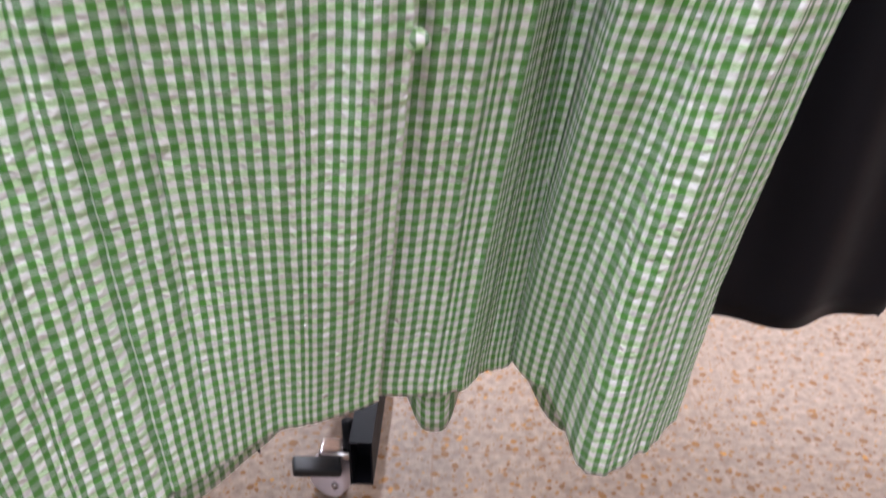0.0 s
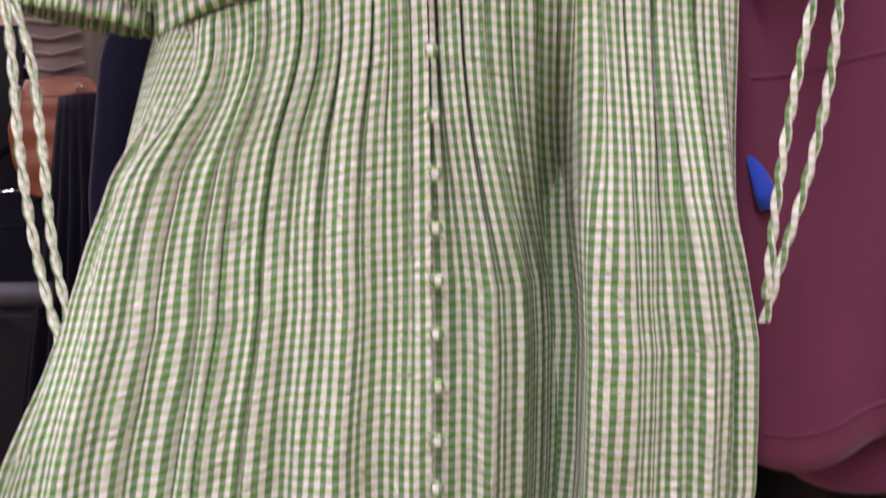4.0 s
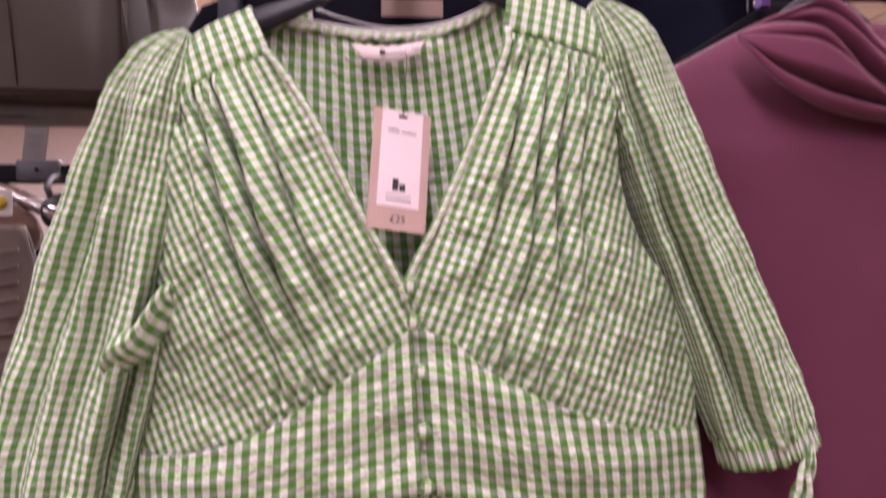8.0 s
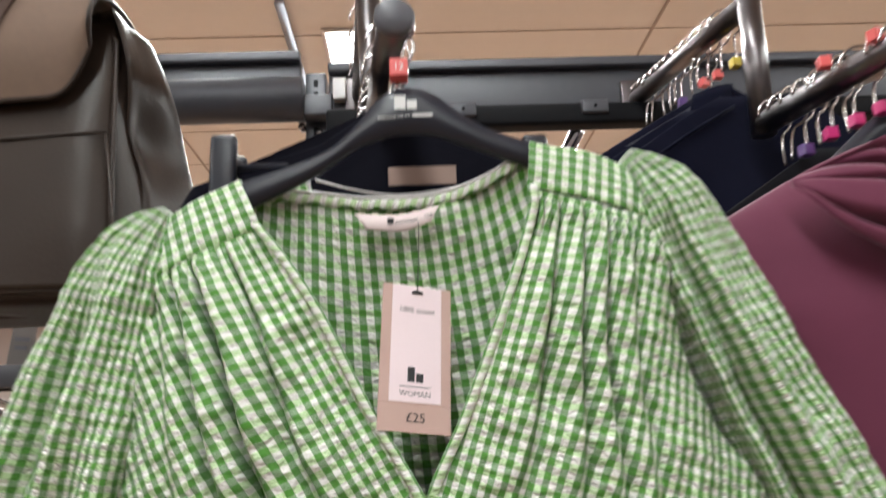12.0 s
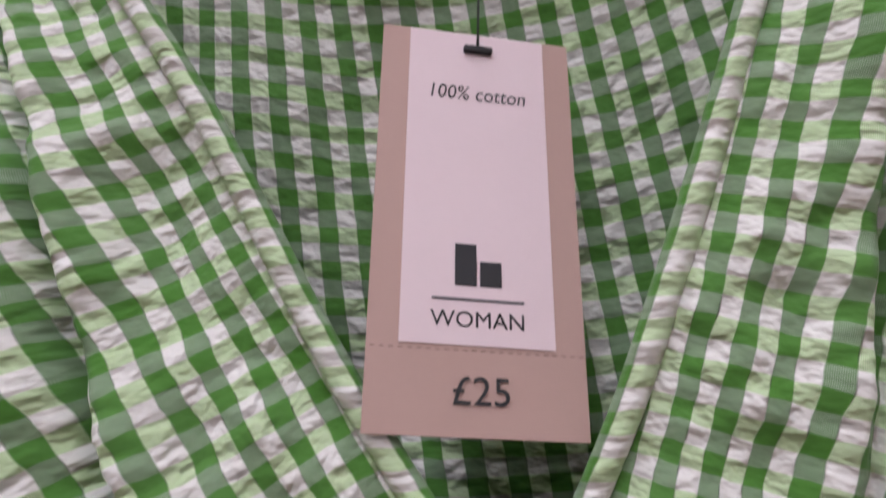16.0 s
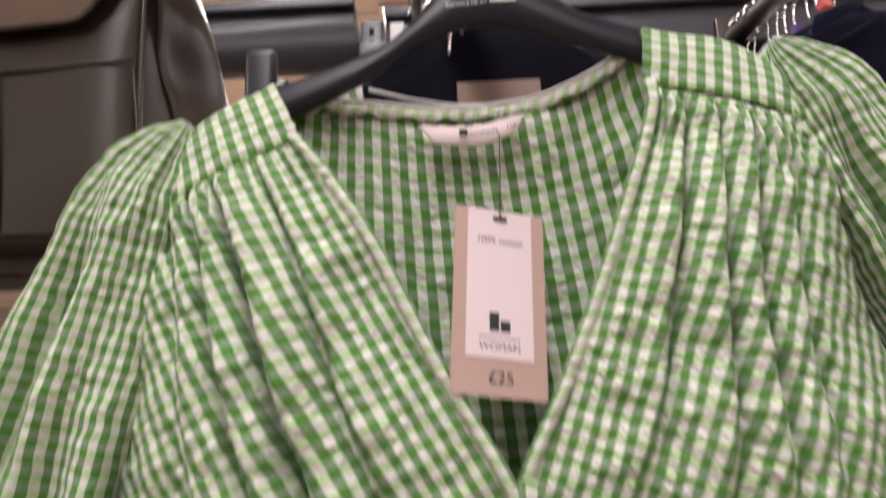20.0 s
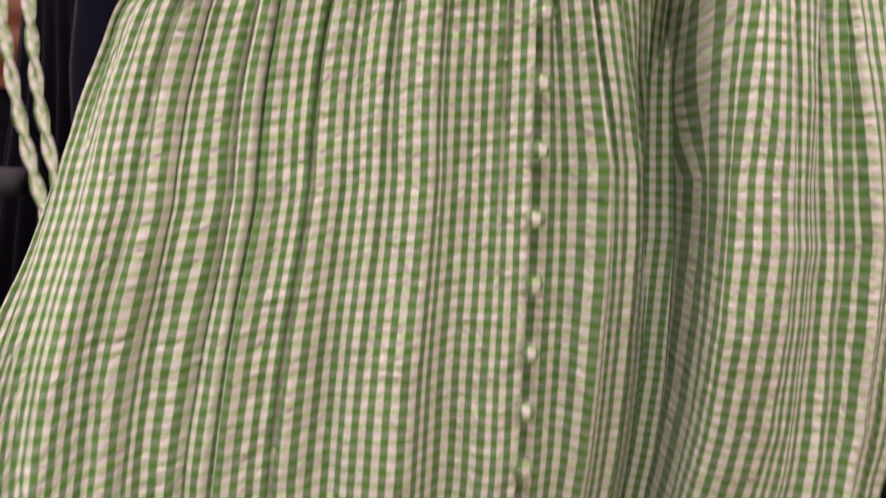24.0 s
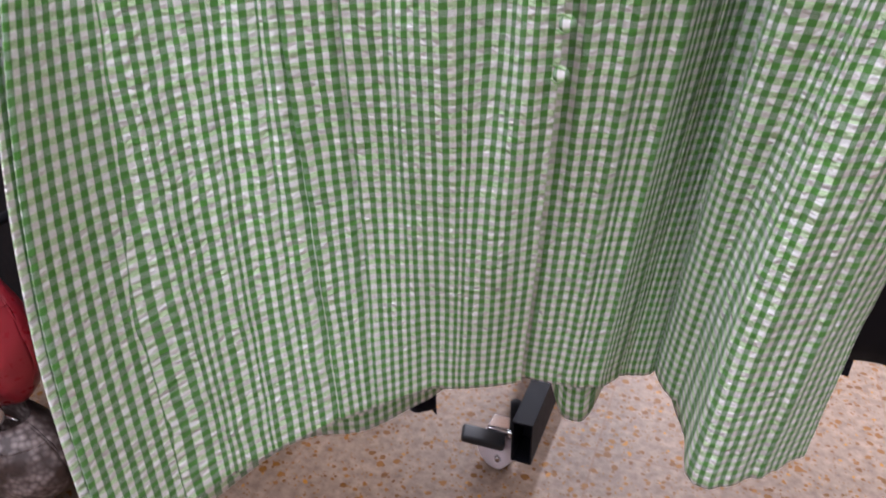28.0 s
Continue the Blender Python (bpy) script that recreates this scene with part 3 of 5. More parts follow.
# neck label
LAB_TOP = spline([(-0.0425, 0.040, 1.5130), (-0.012, 0.042, 1.5120), (0.0170, 0.041, 1.5175)])
LAB_LOW = spline([(-0.0340, 0.036, 1.5000), (-0.008, 0.038, 1.4985), (0.0110, 0.037, 1.5045)])
neck_label = sheet("neck_label", lambda s, t: (1 - t) * LAB_TOP(s) + t * LAB_LOW(s) + Vector((0, -0.002 * math.sin(math.pi * t), 0)), 20, 8, lambda s, t: (s * 0.06, t * 0.014), LABEL, dress, "pale pink woven neck label", 0.0005)
tilt = Matrix.Rotation(radians(90), 4, "X") @ Matrix.Rotation(radians(6), 4, "Z")
part("logo", box((-0.0195, 0.0338, 1.5030), (-0.0150, 0.0344, 1.5070)), INK, neck_label, "small dark logo shape", smooth=False)
text_part("lettering", "WOMAN", 0.0040, (-0.0065, 0.0344, 1.5032), INK, neck_label, "", tilt)
text_part("lettering", "12R", 0.0040, (0.0090, 0.0344, 1.5068), INK, neck_label, "", tilt)

# ---- skirt
SIDE_X1 = linear([(0.30, 0.204), (0.35, 0.208), (0.46, 0.219), (0.54, 0.231), (0.63, 0.246), (0.70, 0.260), (0.76, 0.267), (0.87, 0.269), (0.98, 0.254), (1.07, 0.250), (1.12, 0.247), (1.15, 0.245)])
HEM_Y_R = curve_y([(-0.047, 0.094), (-0.023, 0.089), (-0.003, 0.090), (0.022, 0.098), (0.046, 0.126), (0.071, 0.139), (0.092, 0.101), (0.101, 0.058), (0.106, 0.014), (0.113, 0.005), (0.122, 0.005), (0.133, 0.012), (0.155, 0.029), (0.190, 0.065), (0.202, 0.110)])
MID_Y_R = curve_y([(0.005, 0.004), (0.012, 0.001), (0.021, -0.006), (0.036, 0.006), (0.054, 0.000), (0.072, 0.012), (0.086, 0.050), (0.100, 0.110), (0.112, 0.138), (0.119, 0.106), (0.124, 0.024), (0.129, -0.014), (0.138, -0.026), (0.160, -0.024), (0.185, -0.006), (0.205, -0.014), (0.235, 0.020), (0.256, 0.075)])

# cross-sections of the front beside the buttons: the same nine threads of the cloth at each height, from the button edge
# to the side seam; the lower side swings out towards the aisle
LEVELS_L = [
    (1.13, ((0.014, -0.003), (-0.015, -0.003), (-0.043, -0.004), (-0.070, -0.001), (-0.098, 0.000), (-0.126, 0.004), (-0.154, 0.010), (-0.182, 0.018), (-0.208, 0.036))),
    (0.98, ((0.010, -0.005), (-0.028, 0.000), (-0.066, -0.010), (-0.104, 0.002), (-0.142, 0.000), (-0.180, -0.006), (-0.216, -0.006), (-0.246, 0.010), (-0.262, 0.045))),
    (0.88, ((0.007, -0.005), (-0.034, 0.002), (-0.076, -0.014), (-0.118, -0.004), (-0.160, -0.010), (-0.200, -0.024), (-0.236, -0.030), (-0.262, -0.028), (-0.276, -0.005))),
    (0.79, ((0.005, -0.004), (-0.040, -0.004), (-0.086, -0.016), (-0.132, -0.010), (-0.176, -0.020), (-0.216, -0.038), (-0.246, -0.060), (-0.262, -0.085), (-0.266, -0.115))),
    (0.69, ((0.000, 0.000), (-0.046, 0.000), (-0.094, -0.014), (-0.142, -0.012), (-0.186, -0.028), (-0.220, -0.056), (-0.240, -0.092), (-0.246, -0.136), (-0.242, -0.180))),
    (0.52, ((-0.018, 0.040), (-0.060, 0.018), (-0.104, 0.018), (-0.146, 0.006), (-0.182, -0.030), (-0.208, -0.068), (-0.226, -0.112), (-0.237, -0.160), (-0.240, -0.210))),
    (0.33, ((-0.042, 0.082), (-0.080, 0.056), (-0.115, 0.038), (-0.142, 0.004), (-0.168, -0.034), (-0.192, -0.075), (-0.212, -0.118), (-0.226, -0.166), (-0.233, -0.215))),
]


def glide(p, i, w, place=None):
    """A smooth step from p[i] to p[i + 1]; place: uneven places of the points."""
    lo, hi, last = max(0, i - 1), min(len(p) - 1, i + 2), i + 1
    place = place or range(len(p))
    h = place[last] - place[i]
    m0 = (p[last] - p[lo]) / (place[last] - place[lo]) * h
    m1 = (p[hi] - p[i]) / (place[hi] - place[i]) * h
    return (2 * w**3 - 3 * w**2 + 1) * p[i] + (w**3 - 2 * w**2 + w) * m0 + (-2 * w**3 + 3 * w**2) * p[last] + (w**3 - w**2) * m1


def section_left(s, z):
    """A point of the swung front at height z; s runs from the side seam to the button edge."""
    k = (1 - s) * 8
    i = min(7, int(k))
    heights = [level[0] for level in LEVELS_L]
    column = [glide([Vector((*q, 0)) for q in level[1]], i, k - i) for level in LEVELS_L]
    j = 0
    while j < len(heights) - 2 and z < heights[j + 1]:
        j += 1
    w = min(1, max(0, (z - heights[j]) / (heights[j + 1] - heights[j])))
    return glide(column, j, w, heights)


def pleat_set(count, hidden, seed):
    """Gathers under the waist seam: middle, half width (as shares of the cloth) and how far down each one runs."""
    r = random.Random(seed)
    return [((i + 0.5 + r.uniform(-0.28, 0.28)) / count, hidden / (2 * count) * r.uniform(0.7, 1.3), r.choice((0.14, 0.22, 0.34, 0.50, 0.80))) for i in range(count)]


def skirt_panel(name, left, waist, hem_z, seed, count):
    pleats = []
    n = 260 if left else 220
    cells = (np.arange(n) + 0.5) / n
    cached = {}

    def folded(t):
        """Where each share of the cloth comes to lie, with the valleys of the gathers drawn together."""
        if t not in cached:
            even = min(1, t / 0.30) ** 2
            weight = even + (1 - even) * np.diff(run) * n / run[-1]
            for at, half, reach in pleats:
                weight *= 1 - 0.76 * math.exp(-t / reach) * (np.abs(cells - at) < half)
            cached[t] = np.concatenate(([0], np.cumsum(np.clip(weight, 0.03, 9))))
            cached[t] /= cached[t][-1]
        return cached[t]

    def f(s, t, free=False):
        i = min(n, round(s * n))
        e = s if free else float(folded(t)[i])
        top = waist(s if free else float(folded(0.0)[i]))
        z = top.z + (hem_z - top.z) * t
        gap = 0.0016 * min(1, max(0.0, (1.10 - z) / 0.1))
        edge = min(1, s * 22) * min(1, (1 - s) * 22)
        if left:
            p = section_left(e, z)
            x, y = p.x, p.y
            x += (BUTTON_X(z) - gap - LEFT_END(z)) * max(0.0, (e - 0.7) / 0.3)
            w = min(1, t / 0.16)
        else:
            x = BUTTON_X(z) + gap - 0.006 + (SIDE_X1(z) - BUTTON_X(z) - gap + 0.006) * e
            ref_mid, ref_hem = 0.005 + 0.251 * e, -0.047 + 0.249 * e
            h = max(0.0, min(1, (t - 0.40) / 0.6))
            h = h * h * (3 - 2 * h) * 0.6 + h * 0.4
            y = (1 - h) * MID_Y_R(ref_mid) + h * HEM_Y_R(ref_hem)
            near = max(0.0, 1 - e / 0.16)
            y += (section_left(1.0, z).y + 0.0090 - y) * near * near * (3 - 2 * near)
            k = min(1, t / 0.40)
            k = k * k * (3 - 2 * k)
            tuck = k * (1 - 0.55 * h)
            x += tuck * (0.010 * math.exp(-((ref_mid - 0.111) / 0.009) ** 2) - 0.016 * math.exp(-((ref_mid - 0.132) / 0.011) ** 2))
            w = min(1, t / 0.27)
        w = w * w * (3 - 2 * w)
        x, y = top.x + (x - top.x) * w, top.y + (y - top.y) * w
        if not free:
            for at, half, reach in pleats:
                d = abs(s - at) / half
                if d < 2.2:
                    y += 0.85 * min(half, 0.022) * math.exp(-t / reach) * min(1, t * 60) * (max(0.0, 1 - d) - 0.28 * math.exp(-((d - 1.4) / 0.5) ** 2))
        y += math.exp(-t / 0.30) * min(1, t * 50) * edge * 0.0030 * math.sin(s * 43 + 3 * math.sin(s * 7 + seed))
        long_fold = math.sin(math.pi * min(1, t * 1.1)) * edge
        y += long_fold * (0.0078 * math.sin(s * 27 + 2.6 * t + seed + 1.8 * math.sin(s * 6 + t)) + 0.0036 * math.sin(s * 63 - 2.0 * t + 2 * seed + math.sin(s * 17)))
        y += edge * (wrinkle((x, z * 0.16, seed), 0.024, 0.0042) + wrinkle((x, z * 0.5, seed + 9), 0.011, 0.0013))
        return Vector((x, y, z + 0.003 * t * wrinkle((x, 0, seed), 0.05, 1.0)))
    run = [0.0]
    for i in range(n):
        run.append(run[-1] + min(0.006, sum((f((i + 1) / n, t, True) - f(i / n, t, True)).length for t in (0.45, 0.62, 0.80)) / 3))
    hidden = min(0.6, max(0.25, 1 - 1.04 * waist.length / run[-1]))
    for share, half, reach in pleat_set(count, hidden, seed):
        at = float(np.interp(share * run[-1], run, np.arange(n + 1) / n))
        pleats.append((at, half * run[-1] / n / max(1e-4, run[min(n, int(at * n) + 1)] - run[int(at * n)]) , reach))

    def uv(s, t):
        k = run[min(n, round(s * n))]
        return (k - run[-1] if left else k + 0.004), -t * 0.84

    return sheet(name, f, n, 190, uv, GINGHAM, dress)


LEFT_END = linear([(z, threads[0][0]) for z, threads in LEVELS_L[::-1]])
skirt_panel("skirt_front", True, WAIST_L, 0.338, 1.7, 13)
skirt_panel("skirt_front", False, WAIST_R, 0.338, 4.1, 14)

BACK_HEM_Y = curve_y([(-0.30, 0.03), (-0.20, 0.100), (-0.14, 0.118), (-0.075, 0.170), (-0.022, 0.116), (0.012, 0.116), (0.060, 0.190), (0.100, 0.135), (0.128, 0.118), (0.165, 0.112), (0.205, 0.120)])


def skirt_back(s, t):
    """The back runs close behind the swung-out side, then across."""
    a = min(1, s / 0.45)
    x_low = section_left(0.75 * a, 0.33).x
    x_low += max(0.0, s - 0.45) / 0.55 * (SIDE_X1(0.30) - x_low)
    low = 0.325 - 0.046 * max(math.exp(-((x_low - at) / half) ** 4) for at, half in ((-0.145, 0.042), (0.008, 0.021), (0.130, 0.036)))
    z = 1.14 + (low - 1.14) * t
    q = section_left(0.75 * a, max(z, 0.33))
    x = q.x if s < 0.45 else q.x + (SIDE_X1(max(z, 0.30)) - q.x) * (s - 0.45) / 0.55
    y_back = (1 - t) * (0.075 + 0.02 * math.sin(math.pi * s)) + t * BACK_HEM_Y(x)
    y = y_back if s >= 0.45 else q.y + 0.005 + (y_back - q.y - 0.005) * a * a
    return Vector((x + 0.004 * t * (1 - a), y, z))


sheet("skirt_back", skirt_back, 140, 60, lambda s, t: (s * 0.66, -t * 0.86), GINGHAM, dress)

# ---- buttons and loops
for i, z in enumerate(BUTTON_Z):
    x = BUTTON_X(z) + 0.003
    y = -0.018 if z > 1.25 else (-0.014 if z > 0.95 else float(np.interp(z, [0.33, 0.5, 0.64, 0.95], [0.05, 0.02, -0.004, -0.012])))
    bm = bmesh.new()
    bmesh.ops.create_uvsphere(bm, u_segments=14, v_segments=10, radius=0.0054)
    uvl = bm.loops.layers.uv.new("cloth")
    for face in bm.faces:
        for loop in face.loops:
            loop[uvl].uv = (loop.vert.co.x + 0.0069 + 0.0011 * math.sin(2.4 * i), loop.vert.co.z + 0.0069 + 0.0014 * math.sin(1.7 * i))
    for v in bm.verts:
        v.co = Vector((v.co.x + x, v.co.y * 0.75 + y, v.co.z + z))
    button = part("button", bm, BUTTON, dress, "round button covered in the same gingham")
    loop = [(x - 0.007, y + 0.003, z - 0.004), (x - 0.001, y - 0.0032, z - 0.0052), (x + 0.0045, y - 0.001, z), (x - 0.001, y - 0.0032, z + 0.0052), (x - 0.007, y + 0.003, z + 0.004)]
    part("button_loop", tube([spline(loop)(k / 12) for k in range(13)], 0.0006, 5), GINGHAM_FINE, button)


# ---- sleeves
def sleeve(name, centre, half, depth, seed, valleys, seam):
    """A gathered sleeve: centre line, half widths and depths by length; valleys are (turn, width, depth, start) of long folds."""
    def f(s, t):
        c = centre(t)
        d = (centre(min(1, t + 0.02)) - centre(max(0, t - 0.02))).normalized()
        side = Vector((d.z, 0, -d.x)).normalized()
        a = 2 * math.pi * s
        r, q = half(t), depth(t)
        cap = math.exp(-(t / 0.17) ** 2)
        ruffle = 0.0040 * math.exp(-(((a - seam) / 0.45) ** 2)) * math.exp(-(((t - 0.20) / 0.15) ** 2)) * math.sin(t * 170 + 3 * math.sin(a * 5))
        ripple = ruffle + 0.0052 * math.sin(a * 13 + 2 * math.sin(a * 3 + seed)) * (math.exp(-((1 - t) / 0.13) ** 2) + cap * min(1, t * 12))
        fold = 0.007 * math.sin(a * 3 + 3.0 * t + seed) * math.sin(math.pi * t) + 0.004 * math.sin(a * 7 - 4 * t + seed) * math.sin(math.pi * t)
        for turn, width, deep, start in valleys:
            k = (a - turn - 0.10 * math.sin(4 * t + turn)) / width
            reach = max(0.0, min(1, (t - start) / 0.2)) * (1 - 0.45 * max(0.0, (t - 0.8) / 0.2))
            fold += reach * deep * (-math.exp(-k * k) + 0.45 * math.exp(-((abs(k) - 1.7) ** 2)))
        p = c + side * math.cos(a) * (r + 0.35 * fold) + Vector((0, 1, 0)) * math.sin(a) * (q + fold + ripple)
        p += side * math.cos(a) * ripple * 0.6
        ease = min(1, t * 8)
        return p + Vector((0, ease * (wrinkle((p.x, p.z * 0.5, seed), 0.022, 0.0050) + wrinkle((p.x, p.z, seed + 3), 0.009, 0.0022)), 0))
    return sheet(name, f, 170, 130, lambda s, t: (s * 0.45, -t * centre.length * 1.18), GINGHAM, dress)


def cuff(parent, a, b, depth, hang):
    """Elastic frill between the points a and b, with its ties."""
    a, b = Vector(a), Vector(b)
    mid, axis = (a + b) / 2, (b - a) / 2
    down = Vector((-axis.z, 0, axis.x)).normalized()
    if down.z > 0:
        down = -down

    def f(s, t):
        k = 2 * math.pi * s
        w = 1 + 0.05 * t * math.sin(k * 24)
        p = mid + axis * math.cos(k) * w + Vector((0, 1, 0)) * depth * math.sin(k) * w + down * (0.024 * t - 0.011)
        return p + Vector((0, 0.0016 * math.sin(k * 24 + 1), 0.001 * math.sin(k * 19)))
    return sheet("cuff", f, 160, 6, lambda s, t: (s * 0.52, t * 0.012), GINGHAM, parent, "gathered elastic cuff")


def cord(parent, pts, radius=0.0034):
    """A plaited cord in the dress cloth, two strands twisted."""
    path = spline(pts)
    n = 90
    for turn in (0, math.pi):
        verts, faces, uvs = [], [], []
        for i in range(n + 1):
            t = i / n
            c = path(t)
            ph = turn + t * path.length / 0.0068
            o = c + Vector((math.cos(ph) * radius * 0.5, math.sin(ph) * radius * 0.5, 0))
            for j in range(7):
                k = 2 * math.pi * j / 7
                verts.append(o + Vector((math.cos(k) * radius * 0.68, math.sin(k) * radius * 0.68, 0)))
                uvs.append(((0.0023 if turn else 0.0062) + 0.0010 * abs(j - 3), t * path.length + 0.004 * (turn > 0)))
        for i in range(n):
            for j in range(7):
                faces.append((i * 7 + j, i * 7 + (j + 1) % 7, (i + 1) * 7 + (j + 1) % 7, (i + 1) * 7 + j))
        me = bpy.data.meshes.new("tie")
        me.from_pydata(verts, [], faces)
        lay = me.uv_layers.new(name="cloth")
        idx = np.empty(len(me.loops), dtype=np.int32)
        me.loops.foreach_get("vertex_index", idx)
        lay.data.foreach_set("uv", np.array(uvs, dtype=np.float32)[idx].ravel())
        for p in me.polygons:
            p.use_smooth = True
        link_mesh("tie", me, GINGHAM_FINE, parent, "twisted gingham tie cord")


sleeve_a = sleeve("sleeve", spline([(-0.170, 0.043, 1.519), (-0.186, 0.043, 1.492), (-0.201, 0.042, 1.442), (-0.217, 0.040, 1.370), (-0.235, 0.040, 1.290), (-0.254, 0.038, 1.210), (-0.264, 0.034, 1.148)]),
                  linear([(0, 0.004), (0.03, 0.016), (0.08, 0.028), (0.15, 0.036), (0.28, 0.043), (0.5, 0.050), (0.75, 0.054), (0.92, 0.055), (1, 0.0535)]),
                  linear([(0, 0.012), (0.12, 0.030), (0.4, 0.034), (0.8, 0.040), (1, 0.0365)]), 0.6, ((5.05, 0.22, 0.017, 0.12), (4.40, 0.18, 0.006, 0.35), (3.80, 0.15, 0.030, 0.42)), 3.65)
LIP = spline([(-0.170, 0.012, 1.312), (-0.183, -0.004, 1.296), (-0.198, -0.012, 1.278), (-0.211, -0.012, 1.262), (-0.216, -0.004, 1.255)])
sheet("underarm_fold", lambda s, t: LIP(s) + Vector((0.008 * t - 0.004 * math.sin(math.pi * t), -0.008 * math.sin(math.pi * t) + 0.016 * t * t, 0.014 - 0.022 * t + 0.004 * math.sin(s * 9))), 40, 12, lambda s, t: (s * 0.08, t * 0.03), GINGHAM, sleeve_a)
cuff(sleeve_a, (-0.318, 0.034, 1.160), (-0.211, 0.034, 1.137), 0.036, None)
cord(sleeve_a, [(-0.306, 0.000, 1.160), (-0.300, -0.004, 1.10), (-0.296, -0.008, 1.034), (-0.286, -0.010, 0.95), (-0.264, -0.010, 0.846)])
cord(sleeve_a, [(-0.304, 0.002, 1.160), (-0.288, 0.000, 1.10), (-0.282, -0.002, 1.034), (-0.276, -0.004, 0.95), (-0.257, -0.004, 0.850)])
sleeve_b = sleeve("sleeve", spline([(0.154, 0.043, 1.551), (0.170, 0.043, 1.526), (0.191, 0.042, 1.472), (0.216, 0.038, 1.400), (0.245, 0.036, 1.330), (0.270, 0.035, 1.265), (0.292, 0.034, 1.204)]),
                  linear([(0, 0.004), (0.03, 0.014), (0.08, 0.024), (0.15, 0.031), (0.28, 0.033), (0.5, 0.036), (0.75, 0.039), (0.92, 0.040), (1, 0.0385)]),
                  linear([(0, 0.012), (0.12, 0.032), (0.4, 0.038), (0.8, 0.044), (1, 0.041)]), 3.9, ((5.25, 0.20, 0.030, 0.10), (4.55, 0.18, 0.007, 0.3), (4.0, 0.18, 0.006, 0.2)), 5.75)
cuff(sleeve_b, (0.256, 0.034, 1.186), (0.329, 0.034, 1.212), 0.040, None)
cord(sleeve_b, [(0.312, -0.004, 1.200), (0.292, -0.008, 1.15), (0.275, -0.008, 1.08), (0.259, -0.006, 0.99), (0.250, -0.004, 0.905)])
cord(sleeve_b, [(0.313, -0.004, 1.200), (0.304, -0.006, 1.14), (0.294, -0.006, 1.06), (0.278, -0.006, 0.99), (0.260, -0.004, 0.93), (0.249, -0.002, 0.888)])


# ---------------------------------------------------------------- swing tag
TAG = [Vector(p) for p in ((-0.0225, 0.016, 1.4580), (0.0215, 0.025, 1.4530), (0.0150, 0.003, 1.3590), (-0.0285, -0.0105, 1.3650))]
tag = empty("swing_tag", "pink and tan card price tag hanging from the neck label", "price tag", at=TAG[0])
t_u = (TAG[1] - TAG[0] + TAG[2] - TAG[3]).normalized()
t_v = (TAG[0] - TAG[3] + TAG[1] - TAG[2]).normalized()
t_n = t_u.cross(t_v).normalized()
t_v = t_n.cross(t_u)
t_c = sum(TAG, Vector()) / 4
T_W, T_H = 0.0455, 0.0965
TAG_M = Matrix((( t_u.x, t_v.x, t_n.x, t_c.x), (t_u.y, t_v.y, t_n.y, t_c.y), (t_u.z, t_v.z, t_n.z, t_c.z), (0, 0, 0, 1)))


def tag_box(name, x0, x1, y0, y1, z0, z1, mat, label="", bevel=0.0):
    bm = box((x0, y0, z0), (x1, y1, z1), bevel)
    bm.transform(TAG_M)
    return part(name, bm, mat, tag, label, smooth=False)


def tag_text(words, size, x, y, mat, label="", **more):
    return text_part("lettering", words, size, TAG_M @ Vector((x, y, 0.0007)), mat, tag, label, TAG_M.to_3x3().to_4x4(), thick=0.00004, **more)


tag_box("card", -T_W / 2, T_W / 2, -T_H / 2, T_H / 2, -0.0003, 0.0003, CARD_TAN, "tan card")
tag_box("panel", -0.0163, 0.0163, -0.0300, T_H / 2 - 0.0002, 0.0003, 0.0006, CARD, "pale pink panel")
tag_box("fastener", -0.0035, 0.0035, 0.0422, 0.0438, 0.0004, 0.0022, INK, "black plastic tag fastener", 0.0005)
tag_box("slot", -0.0016, 0.0016, 0.0434, 0.0448, 0.0004, 0.0009, INK)
tag_text("100% cotton", 0.0053, -0.0002, 0.0290, INK, shear=0.15, stretch=0.86)
tag_box("logo", -0.0050, -0.0004, -0.0172, -0.0078, 0.0006, 0.0008, INK, "black logo shape")
tag_box("logo", 0.0004, 0.0050, -0.0172, -0.0116, 0.0006, 0.0008, INK, "black logo shape")
tag_box("rule", -0.0098, 0.0098, -0.0205, -0.0200, 0.0006, 0.0008, GREY_CAP)
tag_text("WOMAN", 0.0049, 0, -0.0262, INK)
tag_text("\u00a325", 0.0082, 0.0006, -0.0420, INK)
for k in range(24):
    tag_box("perforation", -0.0220 + k * 0.00188, -0.0210 + k * 0.00188, -0.0311, -0.0309, 0.0003, 0.00040, CARD_DIM)
part("thread", tube([TAG_M @ Vector((0, 0.0438, 0.0012)), (0.001, 0.030, 1.478), (0.002, 0.034, 1.5005), (0.002, 0.036, 1.5040)], 0.00035, 5), THREAD, tag)

